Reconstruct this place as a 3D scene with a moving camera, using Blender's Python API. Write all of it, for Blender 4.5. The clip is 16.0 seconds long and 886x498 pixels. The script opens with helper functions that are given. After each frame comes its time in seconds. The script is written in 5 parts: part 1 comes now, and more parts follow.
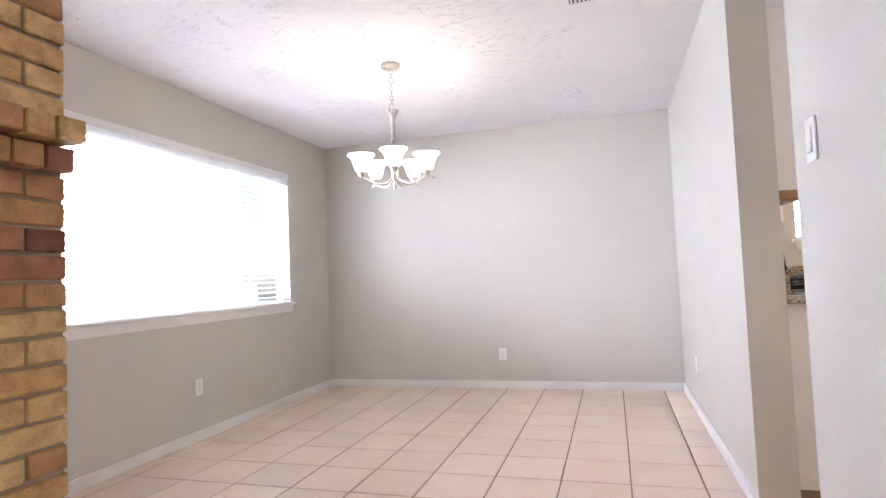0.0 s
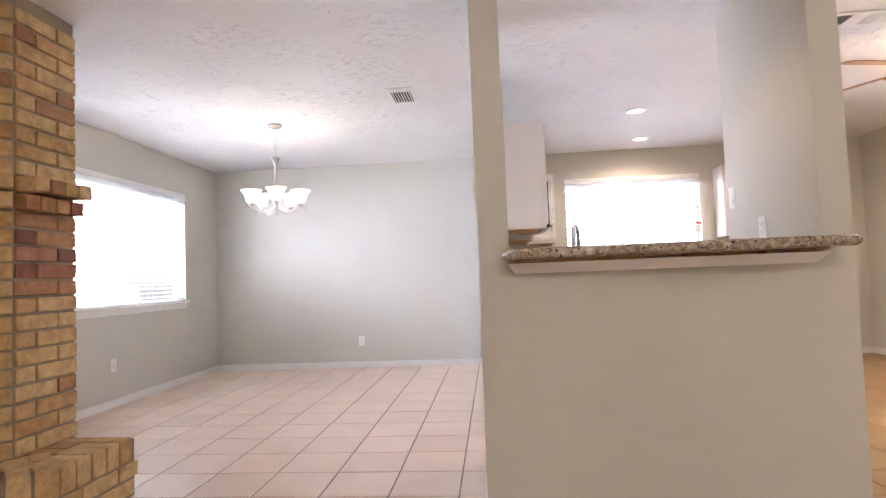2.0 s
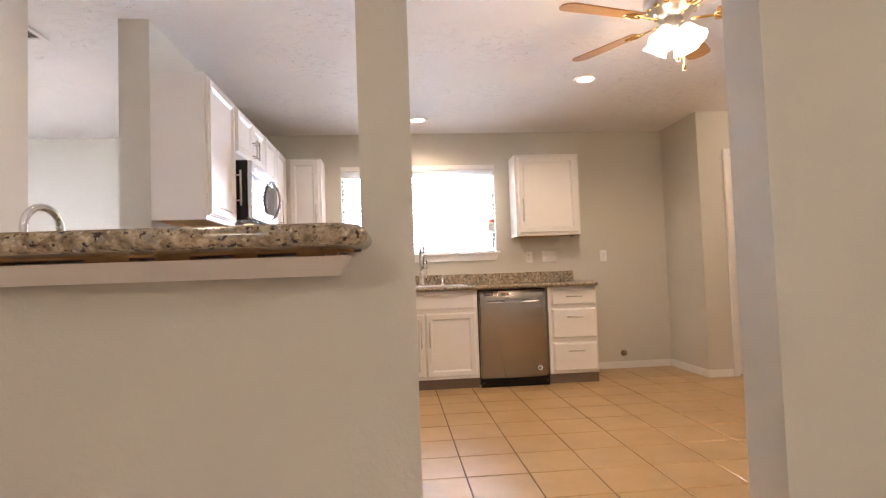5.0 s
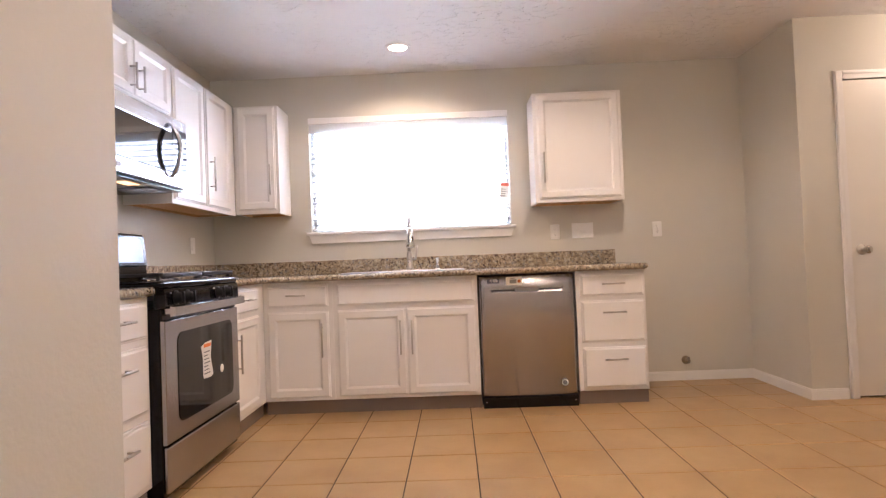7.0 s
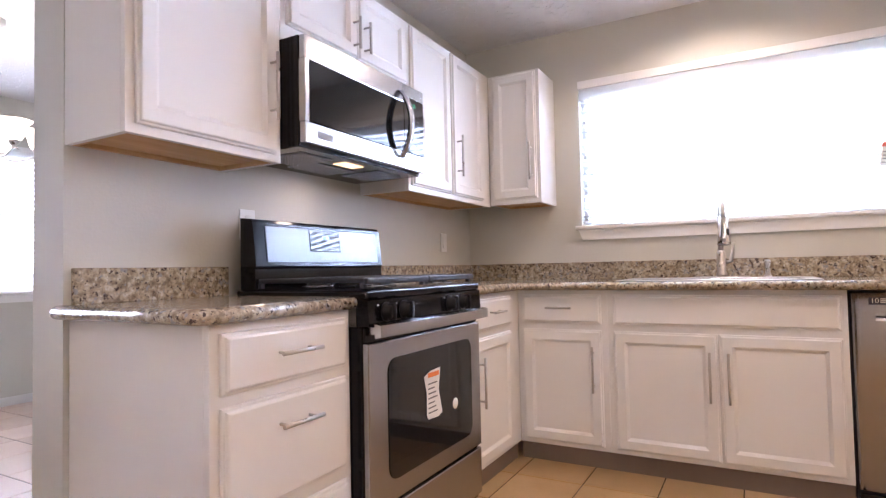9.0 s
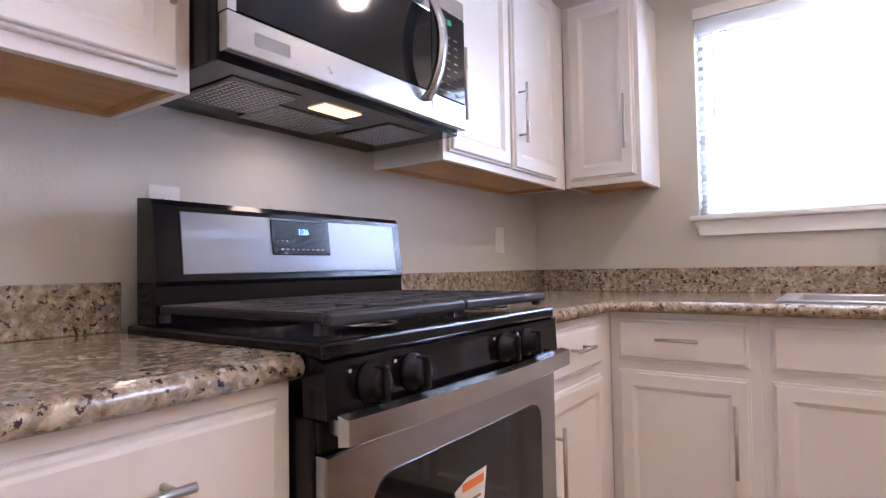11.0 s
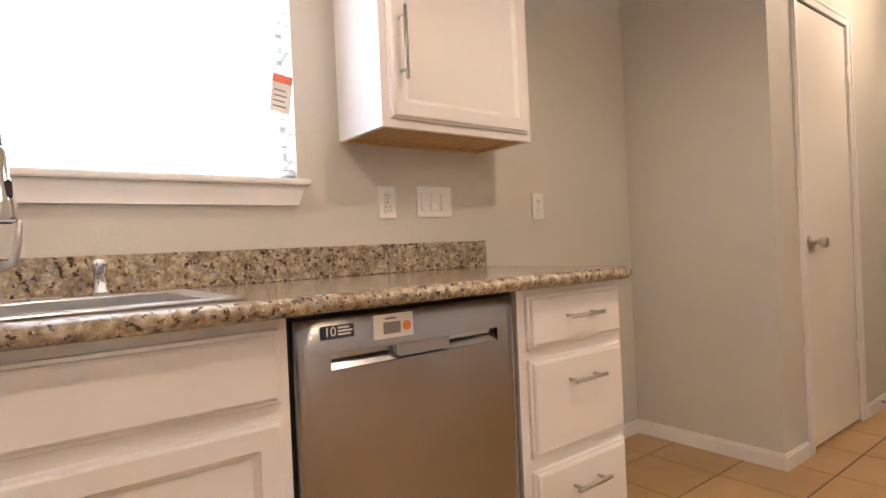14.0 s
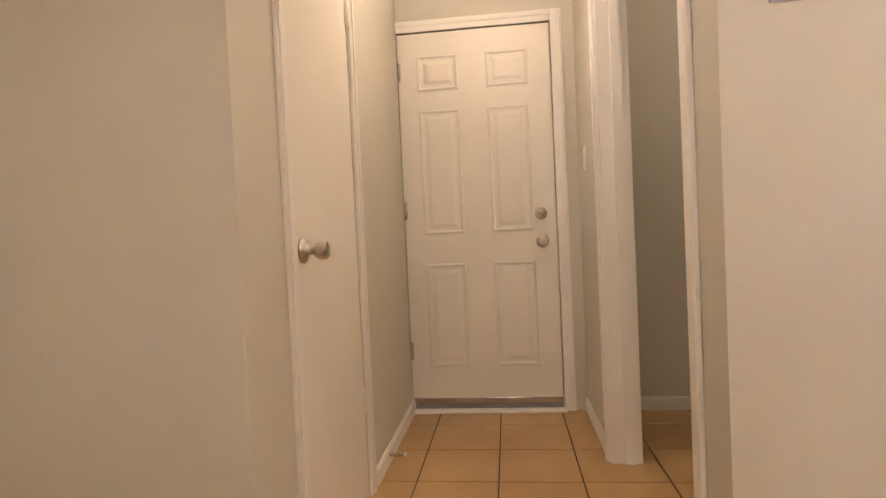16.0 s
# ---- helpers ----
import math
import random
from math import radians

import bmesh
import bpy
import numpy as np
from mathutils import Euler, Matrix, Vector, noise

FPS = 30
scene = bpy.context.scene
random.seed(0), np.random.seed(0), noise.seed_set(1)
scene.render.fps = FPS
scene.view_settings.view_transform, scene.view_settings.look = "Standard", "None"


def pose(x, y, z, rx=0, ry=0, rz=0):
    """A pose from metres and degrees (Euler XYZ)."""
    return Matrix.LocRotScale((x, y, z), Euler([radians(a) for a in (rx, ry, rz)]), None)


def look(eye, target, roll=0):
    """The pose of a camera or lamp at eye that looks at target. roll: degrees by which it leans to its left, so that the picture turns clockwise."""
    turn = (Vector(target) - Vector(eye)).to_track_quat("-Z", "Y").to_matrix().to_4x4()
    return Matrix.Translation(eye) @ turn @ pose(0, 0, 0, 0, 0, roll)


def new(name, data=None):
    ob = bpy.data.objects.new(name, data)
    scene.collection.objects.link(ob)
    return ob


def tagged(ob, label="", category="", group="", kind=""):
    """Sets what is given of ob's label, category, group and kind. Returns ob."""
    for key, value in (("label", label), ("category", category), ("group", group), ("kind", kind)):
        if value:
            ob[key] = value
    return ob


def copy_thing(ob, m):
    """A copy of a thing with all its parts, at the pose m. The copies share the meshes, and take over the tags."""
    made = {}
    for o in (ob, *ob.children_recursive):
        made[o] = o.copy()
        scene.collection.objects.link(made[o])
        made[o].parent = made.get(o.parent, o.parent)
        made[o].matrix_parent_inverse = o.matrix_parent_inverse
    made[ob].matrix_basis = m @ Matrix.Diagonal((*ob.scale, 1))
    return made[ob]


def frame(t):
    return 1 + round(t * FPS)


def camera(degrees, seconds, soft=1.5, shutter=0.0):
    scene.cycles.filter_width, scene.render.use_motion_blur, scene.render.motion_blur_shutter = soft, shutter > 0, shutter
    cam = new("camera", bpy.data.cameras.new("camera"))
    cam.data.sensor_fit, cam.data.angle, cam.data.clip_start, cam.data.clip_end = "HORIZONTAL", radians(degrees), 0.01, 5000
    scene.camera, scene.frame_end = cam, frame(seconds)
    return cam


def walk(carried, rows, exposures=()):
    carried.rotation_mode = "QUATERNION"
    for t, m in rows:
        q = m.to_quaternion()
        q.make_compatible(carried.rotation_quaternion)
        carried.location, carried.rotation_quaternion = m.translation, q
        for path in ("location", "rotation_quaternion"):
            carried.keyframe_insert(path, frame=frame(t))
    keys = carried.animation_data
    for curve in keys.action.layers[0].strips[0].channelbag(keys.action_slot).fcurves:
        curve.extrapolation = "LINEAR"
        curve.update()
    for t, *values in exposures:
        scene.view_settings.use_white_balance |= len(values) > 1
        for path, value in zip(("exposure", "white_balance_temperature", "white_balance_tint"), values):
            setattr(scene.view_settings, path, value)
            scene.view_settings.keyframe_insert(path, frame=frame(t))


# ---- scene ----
cam = camera(76.4, 16.0, 1.3)
PATH = [
    (0, (0.345, 0.085, 1.057), (-0.227, 1.999, 1.155), -2.5),
    (0.5, (0.513, -0.314, 1.045), (-0.042, 1.605, 1.15), -2.2),
    (1, (0.607, -0.696, 1.046), (0.242, 1.267, 1.147), -2.1),
    (1.5, (0.767, -1.047, 1.03), (0.493, 0.931, 1.133), -2.3),
    (2, (0.924, -1.382, 1.029), (0.752, 0.608, 1.13), -2.2),
    (2.5, (1.128, -1.558, 1.032), (1.18, 0.439, 1.125), -2.0),
    (3, (1.425, -1.536, 1.054), (1.609, 0.453, 1.144), -2.1),
    (3.5, (1.632, -1.322, 1.01), (1.82, 0.667, 1.099), -2.1),
    (4, (1.836, -0.98, 1.032), (2.059, 1.006, 1.116), -2.0),
    (4.5, (2.082, -0.635, 1.047), (2.289, 1.353, 1.129), -2.1),
    (5, (2.338, -0.277, 1.027), (2.508, 1.714, 1.116), -2.0),
    (7.5, (2.936, 1.286, 0.967), (2.789, 3.28, 1.011), -2.1),
    (8, (2.806, 1.5, 0.967), (2.502, 3.476, 1.023), -1.8),
    (8.5, (2.763, 1.716, 0.95), (2.14, 3.616, 1.023), -1.6),
    (8.7, (2.766, 1.812, 0.968), (1.945, 3.634, 1.043), -1.3),
    (10.8, (2.314, 2.762, 1.035), (1.106, 4.355, 1.102), -1.1),
    (11, (2.312, 2.797, 1.037), (1.156, 4.428, 1.103), -1.0),
    (11.5, (2.241, 2.905, 1.056), (1.428, 4.731, 1.1), -1.5),
    (12, (2.231, 3.087, 1.047), (1.807, 5.041, 1.076), -2.1),
    (12.5, (2.273, 3.302, 1.013), (2.088, 5.293, 1.072), -2.2),
    (13, (2.299, 3.423, 1.015), (2.554, 5.406, 1.064), -2.5),
    (13.5, (2.344, 3.511, 1.025), (3.128, 5.351, 1.03), -2.2),
    (14, (2.627, 3.67, 0.999), (3.844, 5.256, 0.992), -2.6),
    (14.5, (2.94, 3.792, 1.008), (4.563, 4.961, 0.983), -2.9),
    (15, (3.226, 3.966, 1.019), (5.1, 4.657, 0.968), -2.7),
    (15.5, (3.646, 4.072, 0.993), (5.599, 4.491, 0.939), -2.9),
    (16, (4.056, 4.139, 0.976), (6.04, 4.367, 0.918), -2.7),
]
# the clip's camera brightens and shifts its white balance a little on the way: seconds, stops, kelvin, tint
EXPOSURES = [(0, 0.92, 6000, 21), (2, 0.88, 6000, 21), (3, 0.8, 6100, 21), (5, 0.76, 6450, 21), (7.5, 0.82, 5880, 26), (8.5, 0.82, 5680, 25), (11, 0.62, 5480, 26), (13, 0.78, 5650, 24), (14.5, 0.78, 6550, 20), (15.3, 0.86, 6650, 20), (16, 0.84, 6650, 20)]
walk(cam, [(t, look(eye, target, roll)) for t, eye, target, roll in PATH], EXPOSURES)

# ---- world and light ----
SKY = 0.12
world = bpy.data.worlds.new("sky")
scene.world = world
world.use_nodes = True
wn = world.node_tree
sky = wn.nodes.new("ShaderNodeTexSky")
sky.sky_type, sky.sun_disc = "NISHITA", False
sky.sun_elevation, sky.sun_rotation = radians(50), radians(200)
wn.links.new(sky.outputs["Color"], wn.nodes["Background"].inputs["Color"])
wn.nodes["Background"].inputs["Strength"].default_value = SKY


def lamp(name, kind, loc, power, color, size=0.1, target=None, **more):
    data = bpy.data.lights.new(name, kind)
    data.energy, data.color = power, color
    if kind == "AREA":
        data.shape, data.size = more.get("shape", "DISK"), size
        if "size_y" in more:
            data.size_y = more["size_y"]
    else:
        data.shadow_soft_size = size
    if kind == "SPOT":
        data.spot_size, data.spot_blend = radians(more.get("cone", 120)), 0.45
    ob = new(name, data)
    ob.matrix_world = look(loc, target or (loc[0], loc[1] + 0.001, loc[2] - 1))
    return ob


WARM, SOFT = (1.0, 0.77, 0.53), (0.97, 0.88, 0.70)
DAY = (0.86, 0.93, 1.0)
CEIL = 2.46
DOWNLIGHTS = ((1.59, 1.325), (2.265, 3.75), (2.585, 4.865), (3.805, 3.795))
for dx, dy in DOWNLIGHTS:
    lamp("downlight_lamp", "SPOT", (dx, dy, CEIL - 0.03), 21 if dy > 4.5 else (11 if dx < 2.5 else 28), WARM, 0.06, cone=125 if dx < 2.5 else 158)
lamp("fan_lamp", "POINT", (3.765, 2.39, 2.04), 15, (1.0, 0.72, 0.44), 0.08)
lamp("chandelier_lamp", "POINT", (-0.975, 3.48, 1.95), 1.2, (1.0, 0.9, 0.79), 0.16)
# Unseen lamps: passage one inferred, living room and laundry ones added to brighten.
UNSEEN_DOMES = ((6.15, 4.2), (1.3, -2.6), (4.3, -1.6), (6.3, 2.85))
for (dx, dy), power in zip(UNSEEN_DOMES, (10, 50, 32, 4)):
    lamp("unseen_dome_lamp", "POINT", (dx, dy, CEIL - 0.16), power, WARM if dx > 5 else SOFT, 0.14)
lamp("hood_lamp", "AREA", (1.22, 3.75, 1.395), 0.3, WARM, 0.1)

# ---- materials ----


class Nodes:
    """A small builder round one material's node tree."""

    def __init__(self, name, color=(0.8, 0.8, 0.8), rough=0.5, metal=0.0):
        self.mat = bpy.data.materials.new(name)
        self.mat.use_nodes = True
        self.tree = self.mat.node_tree
        self.b = self.tree.nodes["Principled BSDF"]
        self.b.inputs["Base Color"].default_value = (*color, 1)
        self.b.inputs["Roughness"].default_value = rough
        self.b.inputs["Metallic"].default_value = metal
        self.coord = None

    def node(self, kind, **values):
        n = self.tree.nodes.new("ShaderNode" + kind)
        for key, v in values.items():
            n.inputs[key.replace("_", " ")].default_value = v
        return n

    def link(self, a, b):
        self.tree.links.new(a, b)

    def where(self, stretch=(1, 1, 1), local=False):
        c = self.node("TexCoord")
        m = self.node("Mapping")
        m.inputs["Scale"].default_value = stretch
        if local:
            self.link(c.outputs["Object"], m.inputs["Vector"])
        else:
            g = self.node("NewGeometry")
            self.link(g.outputs["Position"], m.inputs["Vector"])
        return m.outputs["Vector"]

    def noise(self, scale, detail=3.0, rough=0.5, stretch=(1, 1, 1), local=False):
        n = self.node("TexNoise", Scale=scale, Detail=detail, Roughness=rough)
        self.link(self.where(stretch, local), n.inputs["Vector"])
        return n.outputs["Fac"]

    def cells(self, scale, feature="F1", stretch=(1, 1, 1), rand=1.0):
        n = self.node("TexVoronoi", Scale=scale, Randomness=rand)
        n.feature = feature
        self.link(self.where(stretch), n.inputs["Vector"])
        return n

    def ramp(self, fac, *stops):
        r = self.node("ValToRGB")
        while len(r.color_ramp.elements) < len(stops):
            r.color_ramp.elements.new(0.5)
        for e, (p, c) in zip(r.color_ramp.elements, stops):
            e.position, e.color = p, (*c, 1) if len(c) == 3 else c
        self.link(fac, r.inputs["Fac"])
        return r.outputs["Color"]

    def mix(self, a, b, fac, how="MIX"):
        m = self.node("Mix")
        m.data_type, m.blend_type = "RGBA", how
        for sock, v in ((m.inputs["Factor"], fac), (m.inputs["A"], a), (m.inputs["B"], b)):
            pass
        for idx, v in ((0, fac), (6, a), (7, b)):
            if isinstance(v, (int, float)):
                m.inputs[idx].default_value = v
            elif isinstance(v, tuple):
                m.inputs[idx].default_value = (*v, 1)
            else:
                self.link(v, m.inputs[idx])
        return m.outputs[2]

    def shift(self, color, amount):
        """color with its value varied from piece to piece."""
        info = self.node("ObjectInfo")
        m = self.node("MapRange")
        m.inputs["To Min"].default_value, m.inputs["To Max"].default_value = 1 - amount, 1 + amount
        self.link(info.outputs["Random"], m.inputs["Value"])
        h = self.node("HueSaturation")
        self.link(m.outputs["Result"], h.inputs["Value"])
        if isinstance(color, tuple):
            h.inputs["Color"].default_value = (*color, 1)
        else:
            self.link(color, h.inputs["Color"])
        return h.outputs["Color"]

    def color(self, out):
        self.link(out, self.b.inputs["Base Color"])
        return self

    def gloss(self, fac, lo, hi):
        m = self.node("MapRange")
        m.inputs["To Min"].default_value, m.inputs["To Max"].default_value = lo, hi
        self.link(fac, m.inputs["Value"])
        self.link(m.outputs["Result"], self.b.inputs["Roughness"])
        return self

    def bump(self, fac, strength=0.3, depth=0.002):
        n = self.node("Bump", Strength=strength, Distance=depth)
        self.link(fac, n.inputs["Height"])
        old = self.b.inputs["Normal"].links
        if old:
            self.link(old[0].from_socket, n.inputs["Normal"])
        self.link(n.outputs["Normal"], self.b.inputs["Normal"])
        return self


def painted(name, color, rough=0.45, grain=260, strength=0.12, vary=0.04):
    n = Nodes(name, color, rough)
    n.color(n.ramp(n.noise(1.7, 4), (0.3, tuple(c * (1 - vary) for c in color)), (0.7, tuple(min(1, c * (1 + vary)) for c in color))))
    n.gloss(n.noise(9, 3), rough - 0.06, rough + 0.08)
    n.bump(n.noise(grain, 2), strength, 0.001)
    return n.mat


def metal(name, color, rough=0.25, brushed=None):
    n = Nodes(name, color, rough, 1.0)
    if brushed:
        f = n.noise(1.0, 2, 0.6, brushed)
        n.gloss(f, rough - 0.05, rough + 0.12)
        n.bump(f, 0.05, 0.0005)
    else:
        n.gloss(n.noise(30, 2), rough - 0.04, rough + 0.06)
    return n.mat


def brushed(name, color, rough):
    """Sheet steel with a level brushed grain, which draws highlights out upright."""
    n = Nodes(name, color, rough, 1.0)
    tan = n.node("Tangent")
    tan.direction_type, tan.axis = "RADIAL", "Z"
    n.link(tan.outputs["Tangent"], n.b.inputs["Tangent"])
    n.b.inputs["Anisotropic"].default_value = 0.75
    n.b.inputs["Anisotropic Rotation"].default_value = 0.25
    f = n.noise(1.0, 3, 0.6, (3, 3, 700))
    n.gloss(f, rough - 0.01, rough + 0.02)
    n.color(n.ramp(n.noise(1.0, 3, 0.6, (2, 2, 700)), (0.3, tuple(c * 0.985 for c in color)), (0.7, tuple(c * 1.015 for c in color))))
    return n.mat


def glowing(name, color, strength, base=(0.9, 0.9, 0.88)):
    n = Nodes(name, base, 0.35)
    n.b.inputs["Emission Color"].default_value = (*color, 1)
    n.b.inputs["Emission Strength"].default_value = strength
    return n.mat


def wall_paint():
    n = Nodes("wall_paint", (0.60, 0.575, 0.52), 0.55)
    n.color(n.ramp(n.noise(0.9, 4), (0.3, (0.578, 0.562, 0.502)), (0.7, (0.612, 0.597, 0.537))))
    n.gloss(n.noise(14, 3), 0.5, 0.66)
    n.bump(n.noise(95, 3, 0.55), 0.35, 0.0022)
    n.bump(n.noise(2.2, 3), 0.12, 0.01)
    return n.mat


def knockdown():
    n = Nodes("ceiling_texture", (0.80, 0.79, 0.78), 0.8)
    n.color(n.ramp(n.noise(1.3, 3), (0.3, (0.78, 0.77, 0.76)), (0.7, (0.83, 0.82, 0.81))))
    patches = n.ramp(n.noise(26, 3, 0.6, (0.6, 1.2, 1)), (0.575, (0, 0, 0)), (0.615, (1, 1, 1)))
    gate = n.ramp(n.noise(2.0, 3), (0.42, (0, 0, 0)), (0.56, (1, 1, 1)))
    both = n.mix(patches, gate, 1.0, "MULTIPLY")
    n.bump(both, 1.0, 0.009)
    n.bump(n.noise(70, 3), 0.12, 0.002)
    return n.mat


def granite():
    n = Nodes("granite", (0.4, 0.35, 0.26), 0.12)
    base = n.ramp(n.noise(42, 5, 0.62), (0.30, (0.17, 0.135, 0.10)), (0.44, (0.29, 0.235, 0.165)), (0.55, (0.41, 0.355, 0.265)), (0.68, (0.54, 0.495, 0.41)))
    grains = n.cells(120)
    cell = n.ramp(grains.outputs["Color"], (0.15, (0.55, 0.52, 0.49)), (0.5, (0.95, 0.91, 0.84)), (0.85, (1.2, 1.16, 1.08)))
    base = n.mix(base, cell, 0.65, "MULTIPLY")
    grey = n.ramp(n.noise(38, 3, 0.5, (1, 1.15, 1)), (0.60, (0, 0, 0)), (0.66, (1, 1, 1)))
    base = n.mix(base, (0.27, 0.26, 0.245), grey)
    spots = n.ramp(n.noise(72, 4, 0.62), (0.575, (0, 0, 0)), (0.615, (1, 1, 1)))
    base = n.mix(base, (0.055, 0.040, 0.038), spots)
    pale = n.ramp(n.noise(55, 2, 0.5, (1.2, 1, 1)), (0.65, (0, 0, 0)), (0.70, (1, 1, 1)))
    n.color(n.mix(base, (0.52, 0.475, 0.39), pale))
    n.gloss(n.noise(12, 2), 0.08, 0.2)
    return n.mat


def tile(name, light, dark, rough):
    n = Nodes(name, light, rough)
    cloud = n.ramp(n.noise(3.2, 4, 0.55), (0.25, dark), (0.75, light))
    speck = n.ramp(n.noise(60, 3, 0.6), (0.3, (0.95, 0.945, 0.94)), (0.6, (1, 1, 1)))
    n.color(n.shift(n.mix(cloud, speck, 0.6, "MULTIPLY"), 0.05))
    n.gloss(n.noise(7, 2), rough - 0.03, rough + 0.05)
    n.bump(n.noise(9, 3), 0.05, 0.001)
    return n.mat


def brick_clay(name="brick", burnt=False):
    n = Nodes(name, (0.45, 0.28, 0.14), 0.85)
    info = n.node("ObjectInfo")
    tone = n.ramp(info.outputs["Random"], (0.0, (0.62, 0.45, 0.225)), (0.4, (0.58, 0.40, 0.185)), (0.75, (0.53, 0.33, 0.145)), (0.92, (0.41, 0.22, 0.11)), (1.0, (0.30, 0.14, 0.09)))
    if burnt:
        tone = n.ramp(info.outputs["Random"], (0.0, (0.46, 0.27, 0.12)), (0.4, (0.38, 0.19, 0.095)), (0.7, (0.29, 0.12, 0.075)), (1.0, (0.20, 0.085, 0.065)))
    stain = n.ramp(n.noise(16, 4, 0.65), (0.32, (0.62, 0.55, 0.5)), (0.62, (1.1, 1.06, 1.0)))
    pits = n.ramp(n.noise(190, 2), (0.28, (0.35, 0.3, 0.28)), (0.38, (1, 1, 1)))
    n.color(n.mix(n.mix(tone, stain, 0.8, "MULTIPLY"), pits, 0.7, "MULTIPLY"))
    n.bump(n.noise(60, 5, 0.7), 0.6, 0.006)
    n.bump(n.noise(240, 3), 0.4, 0.002)
    return n.mat


def wood(name, light, dark, rough=0.4, stretch=(2, 30, 30)):
    n = Nodes(name, light, rough)
    n.color(n.ramp(n.noise(2.0, 5, 0.6, stretch), (0.3, dark), (0.7, light)))
    n.gloss(n.noise(6, 3), rough - 0.08, rough + 0.12)
    n.bump(n.noise(2.0, 4, 0.6, stretch), 0.15, 0.001)
    return n.mat


def clear_glass(name, tint=(1, 1, 1), rough=0.0):
    n = Nodes(name, tint, rough)
    n.b.inputs["Transmission Weight"].default_value = 1.0
    n.b.inputs["IOR"].default_value = 1.45
    return n.mat


WALL = wall_paint()
CEILING = knockdown()
TRIM = painted("trim_paint", (0.80, 0.79, 0.77), 0.35, 180, 0.08)
CABINET = painted("cabinet_paint", (0.80, 0.785, 0.76), 0.32, 120, 0.10, 0.02)
DOORPAINT = painted("door_paint", (0.78, 0.76, 0.71), 0.36, 150, 0.10)
RAWWOOD = wood("raw_birch_ply", (0.62, 0.40, 0.20), (0.50, 0.29, 0.13), 0.55, (14, 1.5, 14))
GRANITE = granite()
TILE_D = tile("dining_tile", (0.72, 0.57, 0.47), (0.66, 0.50, 0.40), 0.34)
TILE_K = tile("kitchen_tile", (0.51, 0.335, 0.155), (0.40, 0.245, 0.10), 0.30)
GROUT = painted("grout", (0.25, 0.20, 0.165), 0.9, 120, 0.3, 0.15)
GROUT_K = painted("brown_grout", (0.085, 0.06, 0.042), 0.9, 120, 0.3, 0.15)
MARBLE = painted("threshold_marble", (0.72, 0.66, 0.58), 0.3, 60, 0.05, 0.08)
BRICK = brick_clay()
BRICK_RED = brick_clay("burnt_brick", True)
MORTAR = painted("mortar", (0.30, 0.245, 0.175), 0.95, 140, 0.6, 0.2)
STEEL = brushed("stainless_steel", (0.41, 0.405, 0.42), 0.24)
STEEL_H = metal("stainless_steel_bright", (0.50, 0.50, 0.51), 0.24)
SINKSTEEL = metal("sink_steel", (0.66, 0.66, 0.67), 0.30)
NICKEL = metal("brushed_nickel", (0.55, 0.52, 0.48), 0.28)
CHROME = metal("chrome", (0.75, 0.75, 0.76), 0.08)
PLATEGREY = painted("dull_grey_metal", (0.36, 0.36, 0.38), 0.35, 40, 0.05)
BLACK = painted("black_enamel", (0.005, 0.005, 0.007), 0.12, 90, 0.0, 0.1)
BLACK.node_tree.nodes["Principled BSDF"].inputs["Specular IOR Level"].default_value = 0.35
IRON = painted("cast_iron", (0.012, 0.012, 0.015), 0.5, 220, 0.3, 0.1)
DARKGLASS = painted("dark_glass", (0.006, 0.007, 0.009), 0.05, 10, 0.0, 0.1)
KICK = painted("toe_kick_paint", (0.20, 0.15, 0.12), 0.6, 60, 0.1, 0.1)
PLATE = painted("white_plastic", (0.82, 0.82, 0.80), 0.3, 20, 0.0, 0.01)
KNOB = painted("black_plastic", (0.005, 0.005, 0.006), 0.4, 60, 0.02, 0.1)
KNOB.node_tree.nodes["Principled BSDF"].inputs["Specular IOR Level"].default_value = 0.25
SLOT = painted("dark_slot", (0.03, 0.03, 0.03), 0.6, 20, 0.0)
SLAT = painted("blind_slat", (0.82, 0.82, 0.81), 0.45, 40, 0.05, 0.02)
SLAT.node_tree.nodes["Principled BSDF"].inputs["Transmission Weight"].default_value = 0.6
GLASS = clear_glass("window_glass")
PAPER = painted("paper", (0.80, 0.79, 0.76), 0.7, 40, 0.05)
INK = painted("ink_grey", (0.18, 0.18, 0.19), 0.7, 40, 0.0)
ORANGE = painted("orange_ink", (0.80, 0.22, 0.04), 0.6, 40, 0.0)
GREYPLASTIC = painted("grey_plastic", (0.25, 0.25, 0.26), 0.45, 40, 0.05)
KEYMARK = painted("dim_key_print", (0.07, 0.07, 0.075), 0.5, 40, 0.0)
BULB = glowing("lit_bulb", (1.0, 0.86, 0.66), 9.0)
SHADE = glowing("frosted_shade", (1.0, 0.84, 0.62), 3.2)
LENS = glowing("downlight_lens", (1.0, 0.82, 0.58), 10.0)
DAYLIGHT = glowing("bright_daylight", (0.84, 0.90, 1.0), 46.0)
DAYLIGHT_N = glowing("shaded_daylight", (0.70, 0.84, 1.0), 20.0)

# ---- building helpers ----


def part(name, bm, mat, parent=None, label=""):
    """Links a bmesh as one mesh object under a thing or a part."""
    bmesh.ops.recalc_face_normals(bm, faces=bm.faces[:])
    me = bpy.data.meshes.new(name)
    bm.to_mesh(me)
    bm.free()
    me.materials.append(mat)
    ob = new(name, me)
    if parent is not None:
        ob.parent = parent
        ob.matrix_parent_inverse = parent.matrix_basis.inverted() if parent.type == "EMPTY" else Matrix()
    if label:
        ob["label"] = label
    return ob


